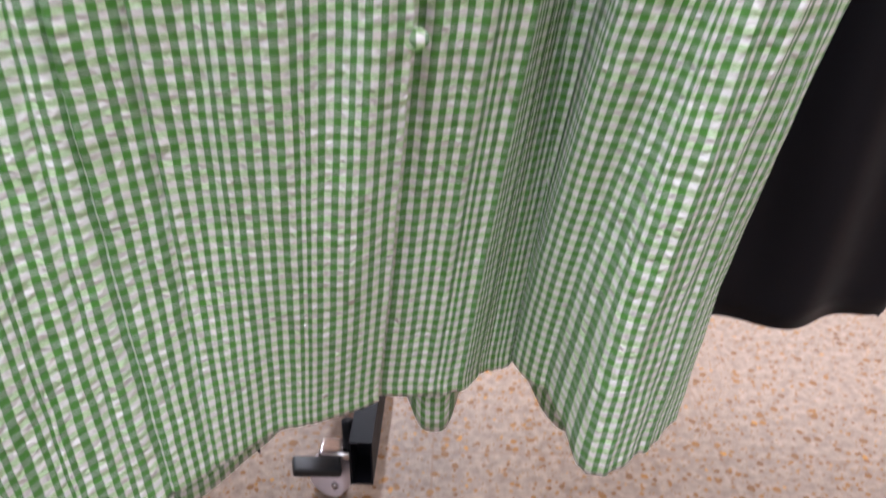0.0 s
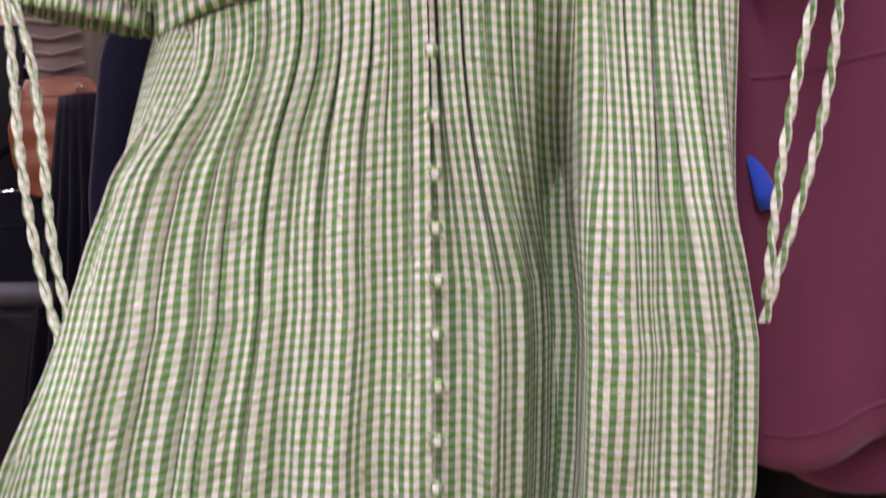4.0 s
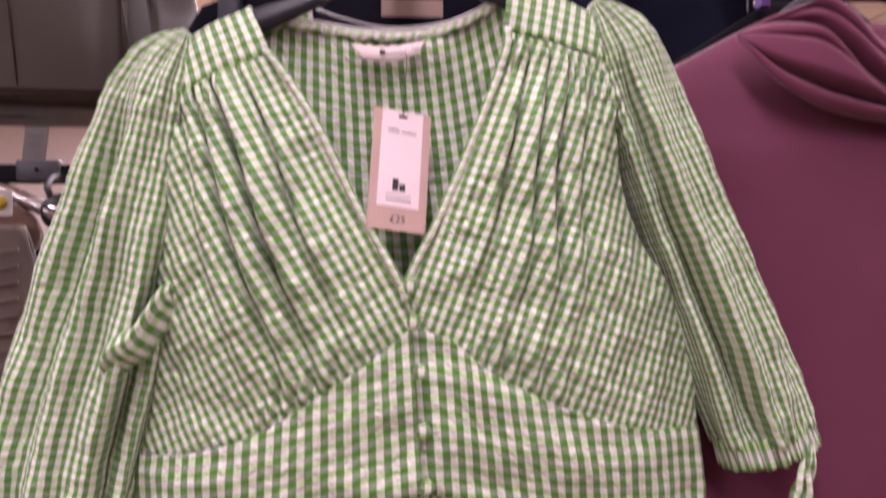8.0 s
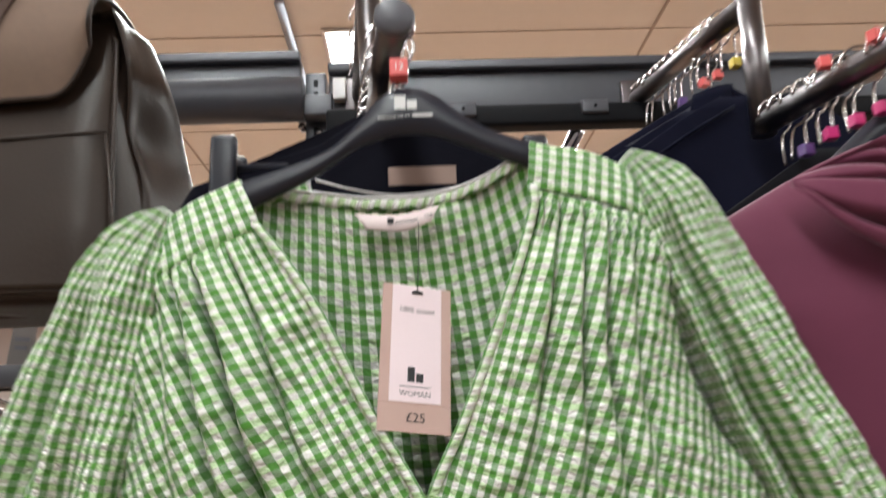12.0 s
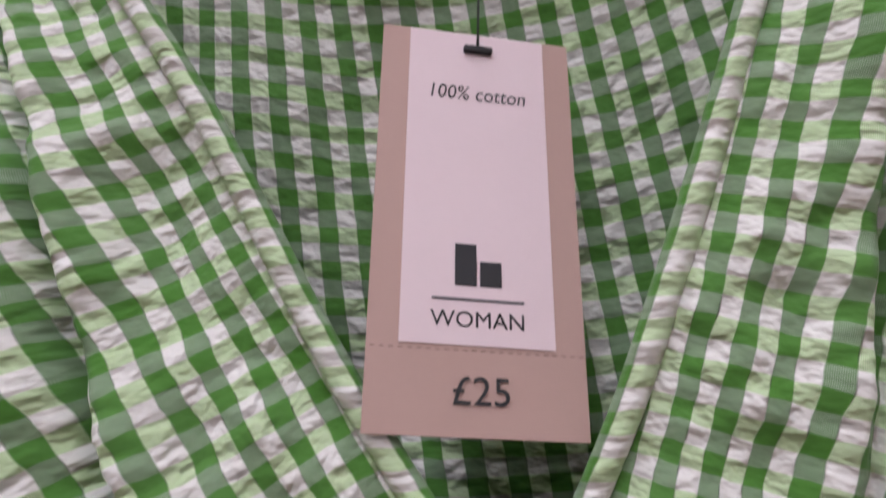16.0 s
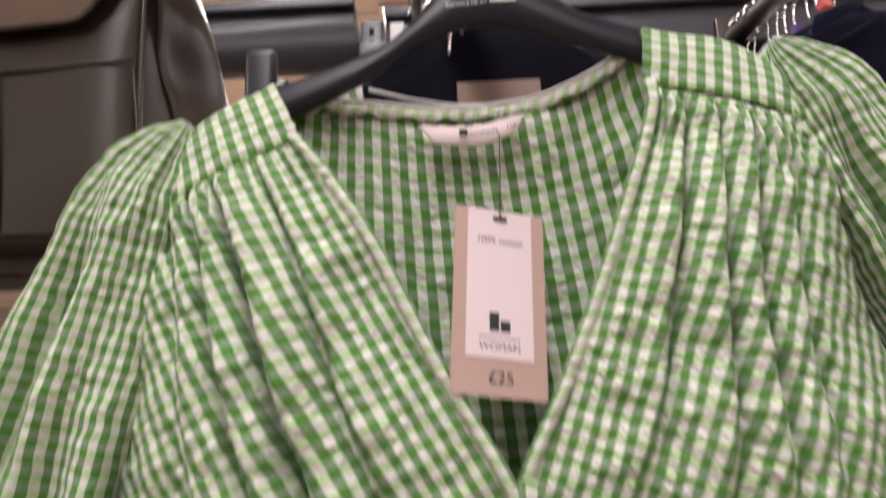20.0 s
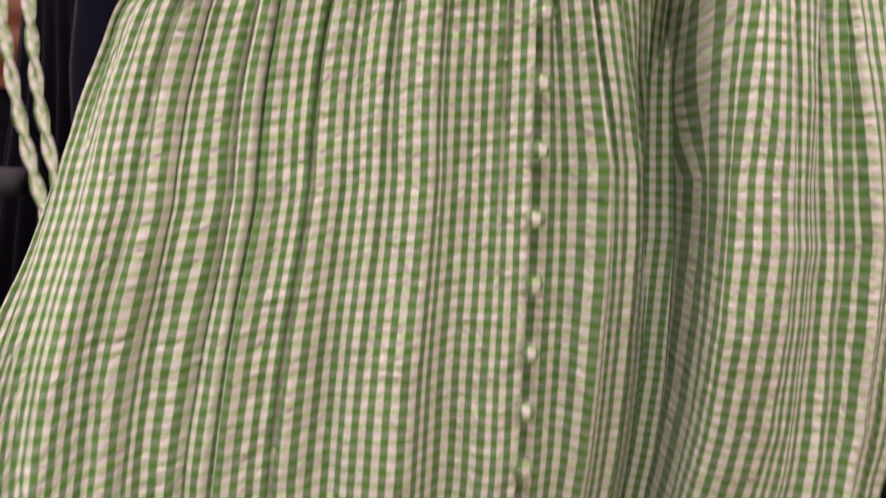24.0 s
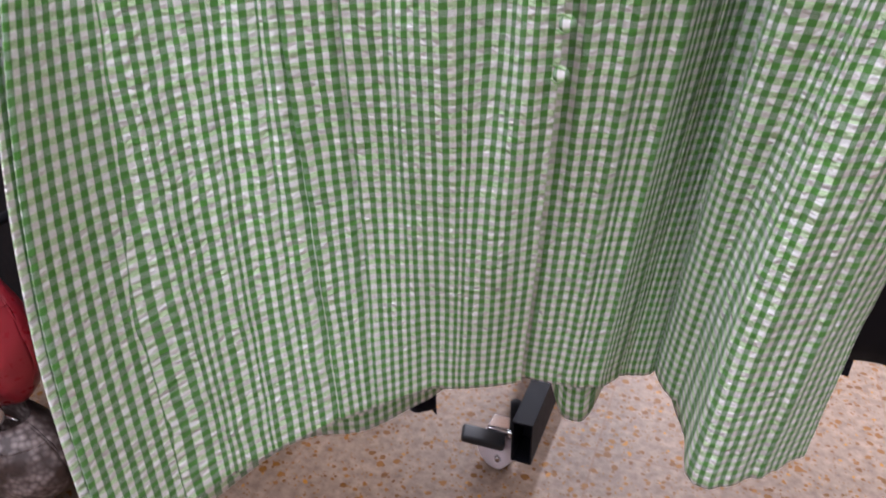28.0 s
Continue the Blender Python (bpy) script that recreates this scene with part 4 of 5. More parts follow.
# ---------------------------------------------------------------- hangers
def hanger_outline(cx, cz, left, right, rise):
    """Top and bottom edges of a moulded hanger, as functions of 0 to 1 across."""
    top = spline([(left[0], 0, left[1]), (left[0] * 0.62 + cx * 0.38, 0, left[1] * 0.56 + cz * 0.44 - 0.004), (cx - 0.035, 0, cz - 0.014), (cx - 0.012, 0, cz), (cx + 0.012, 0, cz + 0.001),
                  (cx + 0.035, 0, cz - 0.010), (right[0] * 0.62 + cx * 0.38, 0, right[1] * 0.56 + cz * 0.44 - 0.002), (right[0], 0, right[1])])
    low = spline([(left[0] + 0.004, 0, left[1] - 0.016), (left[0] * 0.6 + cx * 0.4, 0, left[1] * 0.6 + cz * 0.4 - 0.030), (cx - 0.035, 0, cz - 0.040), (cx, 0, cz - 0.036), (cx + 0.035, 0, cz - 0.038),
                  (right[0] * 0.6 + cx * 0.4, 0, right[1] * 0.6 + cz * 0.4 - 0.028), (right[0] - 0.004, 0, right[1] - 0.016)])
    return top, low


def plastic_body(top, low, y, depth=0.008, n=60):
    bm = bmesh.new()
    rows = []
    for i in range(n + 1):
        a, b = top(i / n), low(i / n)
        m = (a + b) / 2
        ring = [Vector((a.x, y, a.z)), Vector((a.x, y - depth / 2, a.z * 0.88 + m.z * 0.12)), Vector((m.x, y - depth * 0.62, m.z)), Vector((b.x, y - depth / 2, b.z * 0.88 + m.z * 0.12)), Vector((b.x, y, b.z)),
                Vector((b.x, y + depth / 2, b.z * 0.9 + m.z * 0.1)), Vector((m.x, y + depth * 0.3, m.z)), Vector((a.x, y + depth / 2, a.z * 0.9 + m.z * 0.1))]
        rows.append([bm.verts.new(p) for p in ring])
    for r0, r1 in zip(rows, rows[1:]):
        for j in range(8):
            bm.faces.new((r0[j], r0[(j + 1) % 8], r1[(j + 1) % 8], r1[j]))
    bm.faces.new(rows[0])
    bm.faces.new(rows[-1][::-1])
    bmesh.ops.recalc_face_normals(bm, faces=bm.faces[:])
    return bm


def hook(cx, y, z, tube_x, tube_z, r=0.0145, turn=0.0):
    """A wire hook from the hanger's neck over a rail."""
    pts = [Vector((cx, y, z))]
    base = Vector((tube_x, y, tube_z))
    for k in range(0, 13):
        a = radians(-60 + k * 20)
        pts.append(base + Vector((math.cos(a) * r, 0.002 * k * turn, math.sin(a) * r)))
    return tube([spline(pts)(k / 36) for k in range(37)], 0.0014, 6)


hanger = empty("hanger", "black moulded plastic hanger with white print carrying the dress", "hanger", "hangers", (-0.01, 0.03, 1.6))
h_top = spline([(-0.176, 0, 1.500), (-0.150, 0, 1.522), (-0.117, 0, 1.537), (-0.085, 0, 1.547), (-0.058, 0, 1.559), (-0.039, 0, 1.577), (-0.025, 0, 1.595), (-0.013, 0, 1.603), (0.000, 0, 1.605), (0.014, 0, 1.601),
                (0.028, 0, 1.590), (0.051, 0, 1.573), (0.084, 0, 1.559), (0.125, 0, 1.540), (0.160, 0, 1.522)])
h_low = spline([(-0.172, 0, 1.480), (-0.145, 0, 1.500), (-0.112, 0, 1.517), (-0.076, 0, 1.535), (-0.058, 0, 1.546), (-0.042, 0, 1.557), (-0.020, 0, 1.566), (-0.008, 0, 1.568), (0.004, 0, 1.568), (0.018, 0, 1.566),
                (0.036, 0, 1.559), (0.058, 0, 1.550), (0.081, 0, 1.541), (0.120, 0, 1.522), (0.156, 0, 1.503)])
body = part("body", plastic_body(h_top, h_low, 0.034), PLASTIC, hanger)
part("hook", hook(-0.010, 0.034, 1.604, -0.010, 1.656), CHROME, hanger, "chrome wire hook")
lean = Matrix.Rotation(radians(90), 4, "X") @ Matrix.Rotation(radians(4), 4, "Z")
part("logo", box((-0.0120, 0.0284, 1.5862), (-0.0040, 0.0292, 1.5965)), WHITE_INK, body, "white printed logo shape", smooth=False)
part("logo", box((-0.0030, 0.0284, 1.5862), (0.0040, 0.0292, 1.5925)), WHITE_INK, body, "white printed logo shape", smooth=False)
text_part("lettering", "RECYCLE ME AT", 0.0032, (-0.0125, 0.0288, 1.5792), WHITE_INK, body, "", lean)
part("print_bar", box((0.0005, 0.0285, 1.5802), (0.0150, 0.0291, 1.5822)), WHITE_INK, body, smooth=False)


def size_cube(x, y, z, mat, words="", name_label="small coloured plastic size cube on a hanger hook", turn=0):
    cube = tagged(part("size_cube", box((-0.0066, -0.0066, -0.0068), (0.0066, 0.0066, 0.0068), 0.0011), mat, None, "", smooth=False), name_label, "size cube", "size cubes")
    cube.matrix_basis = pose(x, y, z, 0, 0, turn)
    if not words:
        cube.data.transform(Matrix.Scale(0.78, 4))
    if words:
        text_part("lettering", words, 0.0075, (0, -0.0069, -0.0026), WHITE_INK, cube, "", Matrix.Rotation(radians(90), 4, "X"))
    return cube


size_cube(-0.008, 0.030, 1.617, CORAL, "12", "coral plastic size cube marked with a number")


# ---------------------------------------------------------------- shop fixture: beams, posts and arms
fixture = empty("clothes_fixture", "dark grey steel clothes fixture with beams and posts", "clothes rack", at=(-0.14, 0.62, 0))
part("post", box((-0.156, 0.60, 0.0), (-0.124, 0.66, 1.925), 0.003), DARK_STEEL, fixture, "slotted grey upright post")
for k in range(21):
    part("slot", box((-0.1435, 0.5990, 1.50 + 0.02 * k), (-0.1365, 0.6005, 1.512 + 0.02 * k)), BLACK_STEEL, fixture, smooth=False)
part("post", box((1.30, 0.60, 0.0), (1.332, 0.66, 2.02), 0.003), DARK_STEEL, fixture)
part("post", box((-1.45, 0.60, 0.0), (-1.418, 0.66, 2.02), 0.003), DARK_STEEL, fixture)
part("beam", box((-1.45, 0.580, 1.868), (-0.160, 0.60, 1.940), 0.004), DARK_STEEL, fixture)
part("lip", box((-1.45, 0.566, 1.930), (-0.160, 0.582, 1.946), 0.003), DARK_STEEL, fixture)
part("rail", tube([(-1.45, 0.572, 1.868), (-0.155, 0.572, 1.866)], 0.034, 20), DARK_STEEL, fixture)
part("beam", box((-0.118, 0.580, 1.846), (1.45, 0.60, 1.920), 0.004), DARK_STEEL, fixture)
part("lip", box((-0.118, 0.566, 1.908), (1.45, 0.582, 1.924), 0.003), DARK_STEEL, fixture)
part("rail", box((-0.120, 0.552, 1.806), (1.45, 0.584, 1.840), 0.006), BLACK_STEEL, fixture)
for x in (0.083, 0.281, 0.62):
    clip = part("bracket", box((x - 0.020, 0.546, 1.820), (x + 0.020, 0.590, 1.842), 0.003), DARK_STEEL, fixture, "grey clip bracket")
    part("screw", tube([(x, 0.5445, 1.831), (x, 0.547, 1.831)], 0.0026, 10), BLACK_STEEL, clip)
part("bracket", box((-0.168, 0.572, 1.84), (-0.112, 0.604, 1.875), 0.003), DARK_STEEL, fixture)
part("bracket", box((-0.110, 0.560, 1.86), (-0.090, 0.575, 1.895), 0.002), TAPE, fixture, "small white plastic clip")
for x, z in ((-0.146, 1.85), (-0.133, 1.82), (-0.146, 1.79), (-0.160, 1.83)):
    part("screw", tube([(x, 0.590, z), (x, 0.5995, z)], 0.006, 12), CHROME, fixture)
part("shelf_bar", box((-1.45, 0.584, 1.452), (-0.156, 0.604, 1.480), 0.003), BLACK_STEEL, fixture)
clip = part("bracket", box((-0.566, 0.575, 1.455), (-0.505, 0.590, 1.486), 0.003), DARK_STEEL, fixture, "grey clip bracket")
part("screw", tube([(-0.535, 0.5725, 1.471), (-0.535, 0.576, 1.471)], 0.003, 10), BLACK_STEEL, clip)
part("light_block_panel", box((-1.40, 0.625, 0.50), (-0.16, 0.635, 1.30), 0.002), BLACK_STEEL, fixture, "dark light-blocking panel behind the clothes")
# added on this side to hold the rear lamps' light off the floor
part("light_block_panel", box((-0.118, 0.625, 0.50), (1.29, 0.635, 1.30), 0.002), BLACK_STEEL, fixture, "dark light-blocking panel behind the clothes")
part("foot", box((-0.158, 0.60, 0.10), (-0.122, 0.66, 0.14), 0.003), BLACK_STEEL, fixture)

# foot of the rack: open box tube with a braked castor
base_foot = empty("rack_foot", "black steel box-section foot with a white braked castor", "rack foot", at=(-0.084, 0.29, 0))
bm = bmesh.new()
x0, x1, z0, z1, w = -0.098, -0.070, 0.044, 0.110, 0.0022
for lo, hi in (((x0, 0.29, z0), (x0 + w, 0.98, z1)), ((x1 - w, 0.29, z0), (x1, 0.98, z1)), ((x0 + w, 0.29, z0), (x1 - w, 0.98, z0 + w)), ((x0 + w, 0.29, z1 - w), (x1 - w, 0.98, z1))):
    c, d = (Vector(lo) + Vector(hi)) / 2, Vector(hi) - Vector(lo)
    bmesh.ops.create_cube(bm, size=1, matrix=Matrix.Translation(c) @ Matrix.Diagonal((*d, 1)))
part("box_tube", bm, BLACK_STEEL, base_foot, smooth=False)
part("inner_plug", box((x0 + w, 0.34, z0 + w), (x1 - w, 0.35, z1 - w)), BLACK_STEEL, base_foot, smooth=False)
wheel = part("wheel", tube([(-0.142, 0.325, 0.0295), (-0.139, 0.325, 0.0295), (-0.116, 0.325, 0.0295), (-0.113, 0.325, 0.0295)], [0.026, 0.0292, 0.0292, 0.026], 28), WHEEL, base_foot, "white nylon castor wheel")
for v in wheel.data.vertices:
    v.co = Matrix.Translation((-0.1275, 0.325, 0.0295)) @ Matrix.Rotation(radians(62), 4, "Z") @ Matrix.Translation((0.1275, -0.325, -0.0295)) @ v.co
part("axle", tube([(-0.121, 0.304, 0.030), (-0.118, 0.299, 0.030)], 0.0045, 10), CHROME, wheel)
part("fork", box((-0.142, 0.318, 0.052), (-0.098, 0.350, 0.066), 0.004), CHROME, base_foot, "chrome castor fork")
bm = box((-0.030, -0.013, -0.006), (0.030, 0.013, 0.006), 0.004)
bm.transform(pose(-0.140, 0.300, 0.062, 4, 14, 16))
part("brake_lever", bm, RUBBER, base_foot, "black brake lever")
part("stem", tube([(-0.105, 0.335, 0.066), (-0.105, 0.335, 0.105)], 0.008, 12), BLACK_STEEL, base_foot)


def stepped_arm(root, corner_top, corner_low, tip, cap=True):
    arm = empty("clothes_rail", "brushed steel stepped display arm with a grey end cap", "clothes rail", "clothes rails", root)
    part("plate", box((root[0] - 0.022, root[1] - 0.006, root[2] - 0.030), (root[0] + 0.022, root[1] + 0.010, root[2] + 0.030), 0.002), STEEL, arm)
    pts = [Vector(root), Vector(corner_top), Vector(corner_low), Vector(tip)]
    r = 0.0125
    part("upper_bar", tube([pts[0], pts[1] + Vector((0, -0.004, 0))], r, 18), STEEL, arm)
    part("drop_bar", tube([pts[1] + Vector((0, 0, 0.012)), pts[2] + Vector((0, 0, -0.012))], r, 18), STEEL, arm)
    part("lower_bar", tube([pts[2] + Vector((0, 0.004, 0)), pts[3]], r, 18), STEEL, arm)
    d = (pts[3] - pts[2]).normalized()
    part("end_cap", tube([pts[3] - d * 0.001, pts[3] + d * 0.003, pts[3] + d * 0.006], [0.0152, 0.0152, 0.0125], 20), GREY_CAP, arm, "grey plastic end cap")
    return arm


stepped_arm((-0.070, 0.575, 1.868), (-0.040, 0.250, 1.822), (-0.036, 0.250, 1.666), (-0.010, 0.026, 1.657))
stepped_arm((0.352, 0.575, 1.852), (0.379, 0.250, 1.808), (0.372, 0.252, 1.664), (0.411, 0.062, 1.657))
stepped_arm((0.640, 0.575, 1.850), (0.650, 0.300, 1.790), (0.650, 0.300, 1.690), (0.680, 0.10, 1.690))

# arms of the far side of the fixture
for x in (0.070, 0.262):
    arm = empty("chrome_arm", "chrome sloping arm on the far side of the fixture", "display arm", "far arms", (x, 0.60, 1.81))
    part("bar", tube([(x, 0.590, 1.812), (x - 0.035, 0.70, 1.742), (x - 0.12, 1.05, 1.60)], 0.011, 14), CHROME, arm)
arm = empty("chrome_arm", "chrome sloping arm on the lower shelf bar", "display arm", "far arms", (-0.60, 0.59, 1.45))
part("bar", tube([(-0.66, 0.600, 1.470), (-0.56, 0.56, 1.432), (-0.44, 0.50, 1.385)], 0.011, 14), CHROME, arm)
part("bar", tube([(-0.48, 0.600, 1.462), (-0.40, 0.55, 1.42)], 0.008, 12), CHROME, arm)

# ---------------------------------------------------------------- wire hooks and spare hangers on the arms
def wire_hook(at, turn, lean=0.0):
    """A bare hook over a bar; at is the bar's middle."""
    ob = empty("hanger_hook", "bright wire hanger hook over the display arm", "hanger hook", "hanger hooks", (0, 0, 0))
    pts = [Vector((math.cos(radians(a)) * 0.0190, 0, math.sin(radians(a)) * 0.0190)) for a in range(-70, 200, 18)]
    pts = [Vector((0.002, 0, -0.052)), Vector((0.003, 0, -0.030))] + pts
    part("wire", tube([spline(pts)(k / 30) for k in range(31)], 0.0014, 6), CHROME, ob)
    ob.matrix_basis = pose(*at, lean, 0, turn)
    return ob


def bar_point(a, b, t):
    return tuple(Vector(a).lerp(Vector(b), t))


rng = random.Random(5)
first = wire_hook(bar_point((-0.036, 0.250, 1.666), (-0.010, 0.026, 1.657), 0.12), 6)
for a, b, ts in ((( -0.036, 0.250, 1.666), (-0.010, 0.026, 1.657), (0.22, 0.30, 0.40, 0.50, 0.62, 0.72, 0.83)),
                 ((-0.070, 0.575, 1.868), (-0.040, 0.250, 1.822), (0.30, 0.42, 0.55, 0.70, 0.84)),
                 ((0.352, 0.575, 1.852), (0.379, 0.250, 1.808), (0.10, 0.17, 0.24, 0.31, 0.38, 0.45, 0.52, 0.60, 0.68, 0.76, 0.84)),
                 ((0.372, 0.252, 1.664), (0.411, 0.062, 1.657), (0.10, 0.20, 0.27, 0.36, 0.45, 0.52, 0.60, 0.70, 0.86, 0.93))):
    for t in ts:
        copy_thing(first, pose(*bar_point(a, b, t), rng.uniform(-4, 4), rng.uniform(-6, 6), rng.uniform(-22, 22)))

for x, y, z, mat, turn in ((0.3914, 0.085, 1.668, CORAL, 20), (0.372, 0.130, 1.668, CORAL, -12), (0.4024, 0.070, 1.6146, CORAL, 8), (0.4295, 0.090, 1.6225, MAGENTA, -10), (0.395, 0.100, 1.609, MAGENTA, 14),
                           (0.384, 0.120, 1.607, MAGENTA, 4), (0.372, 0.140, 1.604, MAGENTA, -8), (0.353, 0.150, 1.593, PURPLE, 12), (0.378, 0.300, 1.762, YELLOW, 10), (0.377, 0.345, 1.771, CORAL, 0),
                           (0.372, 0.375, 1.776, CORAL, 15), (0.352, 0.400, 1.762, PURPLE, 0)):
    size_cube(x, y, z, mat, "", {CORAL: "coral plastic size cube on a hanger hook", MAGENTA: "magenta plastic size cube on a hanger hook", PURPLE: "purple plastic size cube on a hanger hook",
                                 YELLOW: "yellow plastic size cube on a hanger hook"}[mat], turn)
size_cube(-0.058, 0.200, 1.610, BLUE_CUBE, "", "pale blue plastic size cube on a hanger hook", 20)


def plain_hanger(cx, cz, y, left, right, label):
    h = empty("hanger", label, "hanger", "hangers", (cx, y, cz))
    top, low = hanger_outline(cx, cz, left, right, 0)
    part("body", plastic_body(top, low, y), PLASTIC, h)
    part("hook", hook(cx, y, cz - 0.002, cx, cz + 0.050), CHROME, h)
    return h


plain_hanger(0.425, 1.618, 0.112, (0.25, 1.490), (0.62, 1.51), "black plastic hanger carrying the burgundy hoodie")
plain_hanger(0.376, 1.752, 0.372, (0.20, 1.66), (0.53, 1.66), "black plastic hanger carrying a navy jacket")


# ---------------------------------------------------------------- hanging garments
def garment(name, label, category, left, right, y, depth, mat, folds=8, amount=0.012, seed=0.0, nu=110, nv=60, hem_wave=0.004, top_pinch=True):
    """A hollow hanging garment: left and right edges as (z, x) knots from the hem up."""
    zs = [k[0] for k in left]
    z0, z1 = min(zs), max(zs)
    fl, fr = linear(left), linear(right)
    ob = empty(name, label, category, "hanging dark clothes", ((fl(z1) + fr(z1)) / 2, y, z1))

    def side(sign, z_low):
        def f(s, t):
            z = z1 + (z_low - z1) * t
            x = fl(z) * (1 - s) + fr(z) * s
            bulge = math.sin(math.pi * s) ** 0.5
            open_ = min(1, 0.12 + t * 4) if top_pinch else 1
            yy = y + sign * depth * bulge * open_ + sign * amount * bulge * min(1, t * 2) * math.sin(s * folds * math.pi + 1.5 * math.sin(t * 2 + seed) + seed)
            yy += wrinkle((x, z * 0.5, seed), 0.07, amount * 0.6) * bulge
            return Vector((x, yy, z + hem_wave * t * math.sin(s * 7 + seed)))
        return f
    front = sheet("front", side(-1, z0), nu, nv, lambda s, t: (s, t), mat, ob, "", 0.0014)
    sheet("back", side(1, z0 - 0.01), nu // 2, nv // 2, lambda s, t: (s, t), mat, ob, "", 0.0014)
    return ob


navy = garment("navy_dress", "plain navy dress hanging behind the gingham one", "dress", [(0.34, -0.33), (0.75, -0.362), (1.0, -0.362), (1.15, -0.340), (1.28, -0.27), (1.48, -0.19)],
               [(0.34, 0.24), (0.75, 0.25), (1.0, 0.25), (1.15, 0.23), (1.28, 0.20), (1.48, 0.16)], 0.200, 0.022, NAVY, 9, 0.008, 0.4)
trousers = garment("wide_trousers", "black pleated wide-leg trousers hanging from a clip hanger", "trousers", [(0.10, -0.62), (0.5, -0.56), (1.0, -0.46), (1.12, -0.44)], [(0.19, -0.205), (0.5, -0.25), (1.0, -0.32), (1.12, -0.35)],
                   0.29, 0.030, BLACK, 17, 0.016, 1.3, 140, 60, 0.0, False)
garment("black_blouse", "black blouse gathered on a clip hanger", "blouse", [(0.62, -0.21), (1.3, -0.21), (1.561, -0.206), (1.589, -0.172), (1.602, -0.095), (1.622, -0.060), (1.645, -0.030)], [(0.62, 0.14), (1.3, 0.14), (1.55, 0.135), (1.588, 0.116), (1.604, 0.085), (1.624, 0.055), (1.645, 0.030)], 0.150, 0.016, BLACK, 11, 0.006, 2.0, 80, 30)
clip_hanger = empty("clip_hanger", "black plastic clip hanger with two clips", "hanger", "hangers", (-0.01, 0.15, 1.60))
part("bar", tube([(-0.165, 0.150, 1.592), (0.115, 0.150, 1.596)], 0.004, 10), PLASTIC, clip_hanger)
for x, z in ((-0.158, 1.600), (0.106, 1.592)):
    part("clip", box((x - 0.011, 0.128, z - 0.052), (x + 0.011, 0.140, z + 0.016), 0.005, 3), PLASTIC, clip_hanger)
    part("clip_back", box((x - 0.008, 0.158, z - 0.040), (x + 0.013, 0.168, z + 0.008), 0.004, 3), PLASTIC, clip_hanger)
    part("spring", tube([(x - 0.006, 0.141, z - 0.004), (x + 0.008, 0.157, z - 0.004)], 0.006, 12), PLASTIC, clip_hanger)
part("hook", hook(-0.015, 0.150, 1.596, -0.022, 1.664), CHROME, clip_hanger)
tagged(part("card_label", box((-0.020, 0.118, 1.561), (0.036, 0.1192, 1.577), 0.0004), CARD_DIM, None, "", smooth=False), "tan card label on a garment behind the dress", "label")

# burgundy hoodie with its hood laid over the neck
hoodie = empty("hoodie", "burgundy jersey hoodie with draped hood on a black hanger", "hoodie", at=(0.44, 0.10, 1.56))
HL = linear([(0.735, 0.262), (0.80, 0.250), (1.0, 0.245), (1.2, 0.240), (1.40, 0.222), (1.490, 0.222), (1.515, 0.245), (1.545, 0.300), (1.560, 0.335)])
HR = linear([(0.735, 0.66), (1.0, 0.67), (1.3, 0.68), (1.48, 0.66), (1.53, 0.62), (1.560, 0.56)])


def hoodie_side(sign):
    def f(s, t):
        z = 1.556 + (0.772 - 1.556) * t
        x = HL(z) * (1 - s) + HR(z) * s
        bulge = math.sin(math.pi * s) ** 0.6
        yy = 0.105 + sign * (0.014 + 0.050 * min(1, t * 6.5)) * bulge
        yy += sign * bulge * t * (0.016 * math.sin(s * 15 + 1.5) + 0.010 * math.sin(s * 27 + 3 * t))
        yy += wrinkle((x, z * 0.5, 2), 0.09, 0.008) * bulge
        z += 0.020 * t * t * math.sin(s * 13 + 3.6) - 0.018 * t * t * s
        return Vector((x, yy, z))
    return f


sheet("body_front", hoodie_side(-1), 110, 80, lambda s, t: (s, t), BURGUNDY, hoodie, "", 0.003)
sheet("body_back", hoodie_side(1), 60, 40, lambda s, t: (s, t), BURGUNDY, hoodie, "", 0.003)
for off, z in ((-0.004, 0.800), (-0.004, 1.082)):
    pts = []
    for k in range(41):
        s0 = 0.06 + 0.9 * k / 40
        t0 = (1.556 - z) / (1.556 - 0.772)
        pts.append(hoodie_side(-1)(s0, t0) + Vector((0, -0.0016, 0)))
    part("seam", tube(pts, 0.0016, 6), BURGUNDY, hoodie)
sheet("hem_lining", lambda s, t: Vector((0.295 + 0.130 * s, 0.088 + 0.018 * math.sin(s * 5) + 0.006 * t, 0.790 - t * (0.026 + 0.044 * math.sin(math.pi * min(1, s * 1.05 + 0.02)) ** 0.6))), 40, 8, lambda s, t: (s, t), BURGUNDY, hoodie, "turned lower hem", 0.003)


HOOD_TOP = spline([(0.284, 0.060, 1.534), (0.306, 0.054, 1.544), (0.330, 0.050, 1.553), (0.354, 0.048, 1.560), (0.374, 0.048, 1.548), (0.402, 0.050, 1.520), (0.47, 0.056, 1.490), (0.62, 0.085, 1.500)])
HOOD_LOW = spline([(0.284, 0.060, 1.530), (0.290, 0.048, 1.516), (0.302, 0.042, 1.498), (0.318, 0.038, 1.482), (0.345, 0.034, 1.466), (0.400, 0.032, 1.454), (0.47, 0.034, 1.440), (0.62, 0.085, 1.460)])


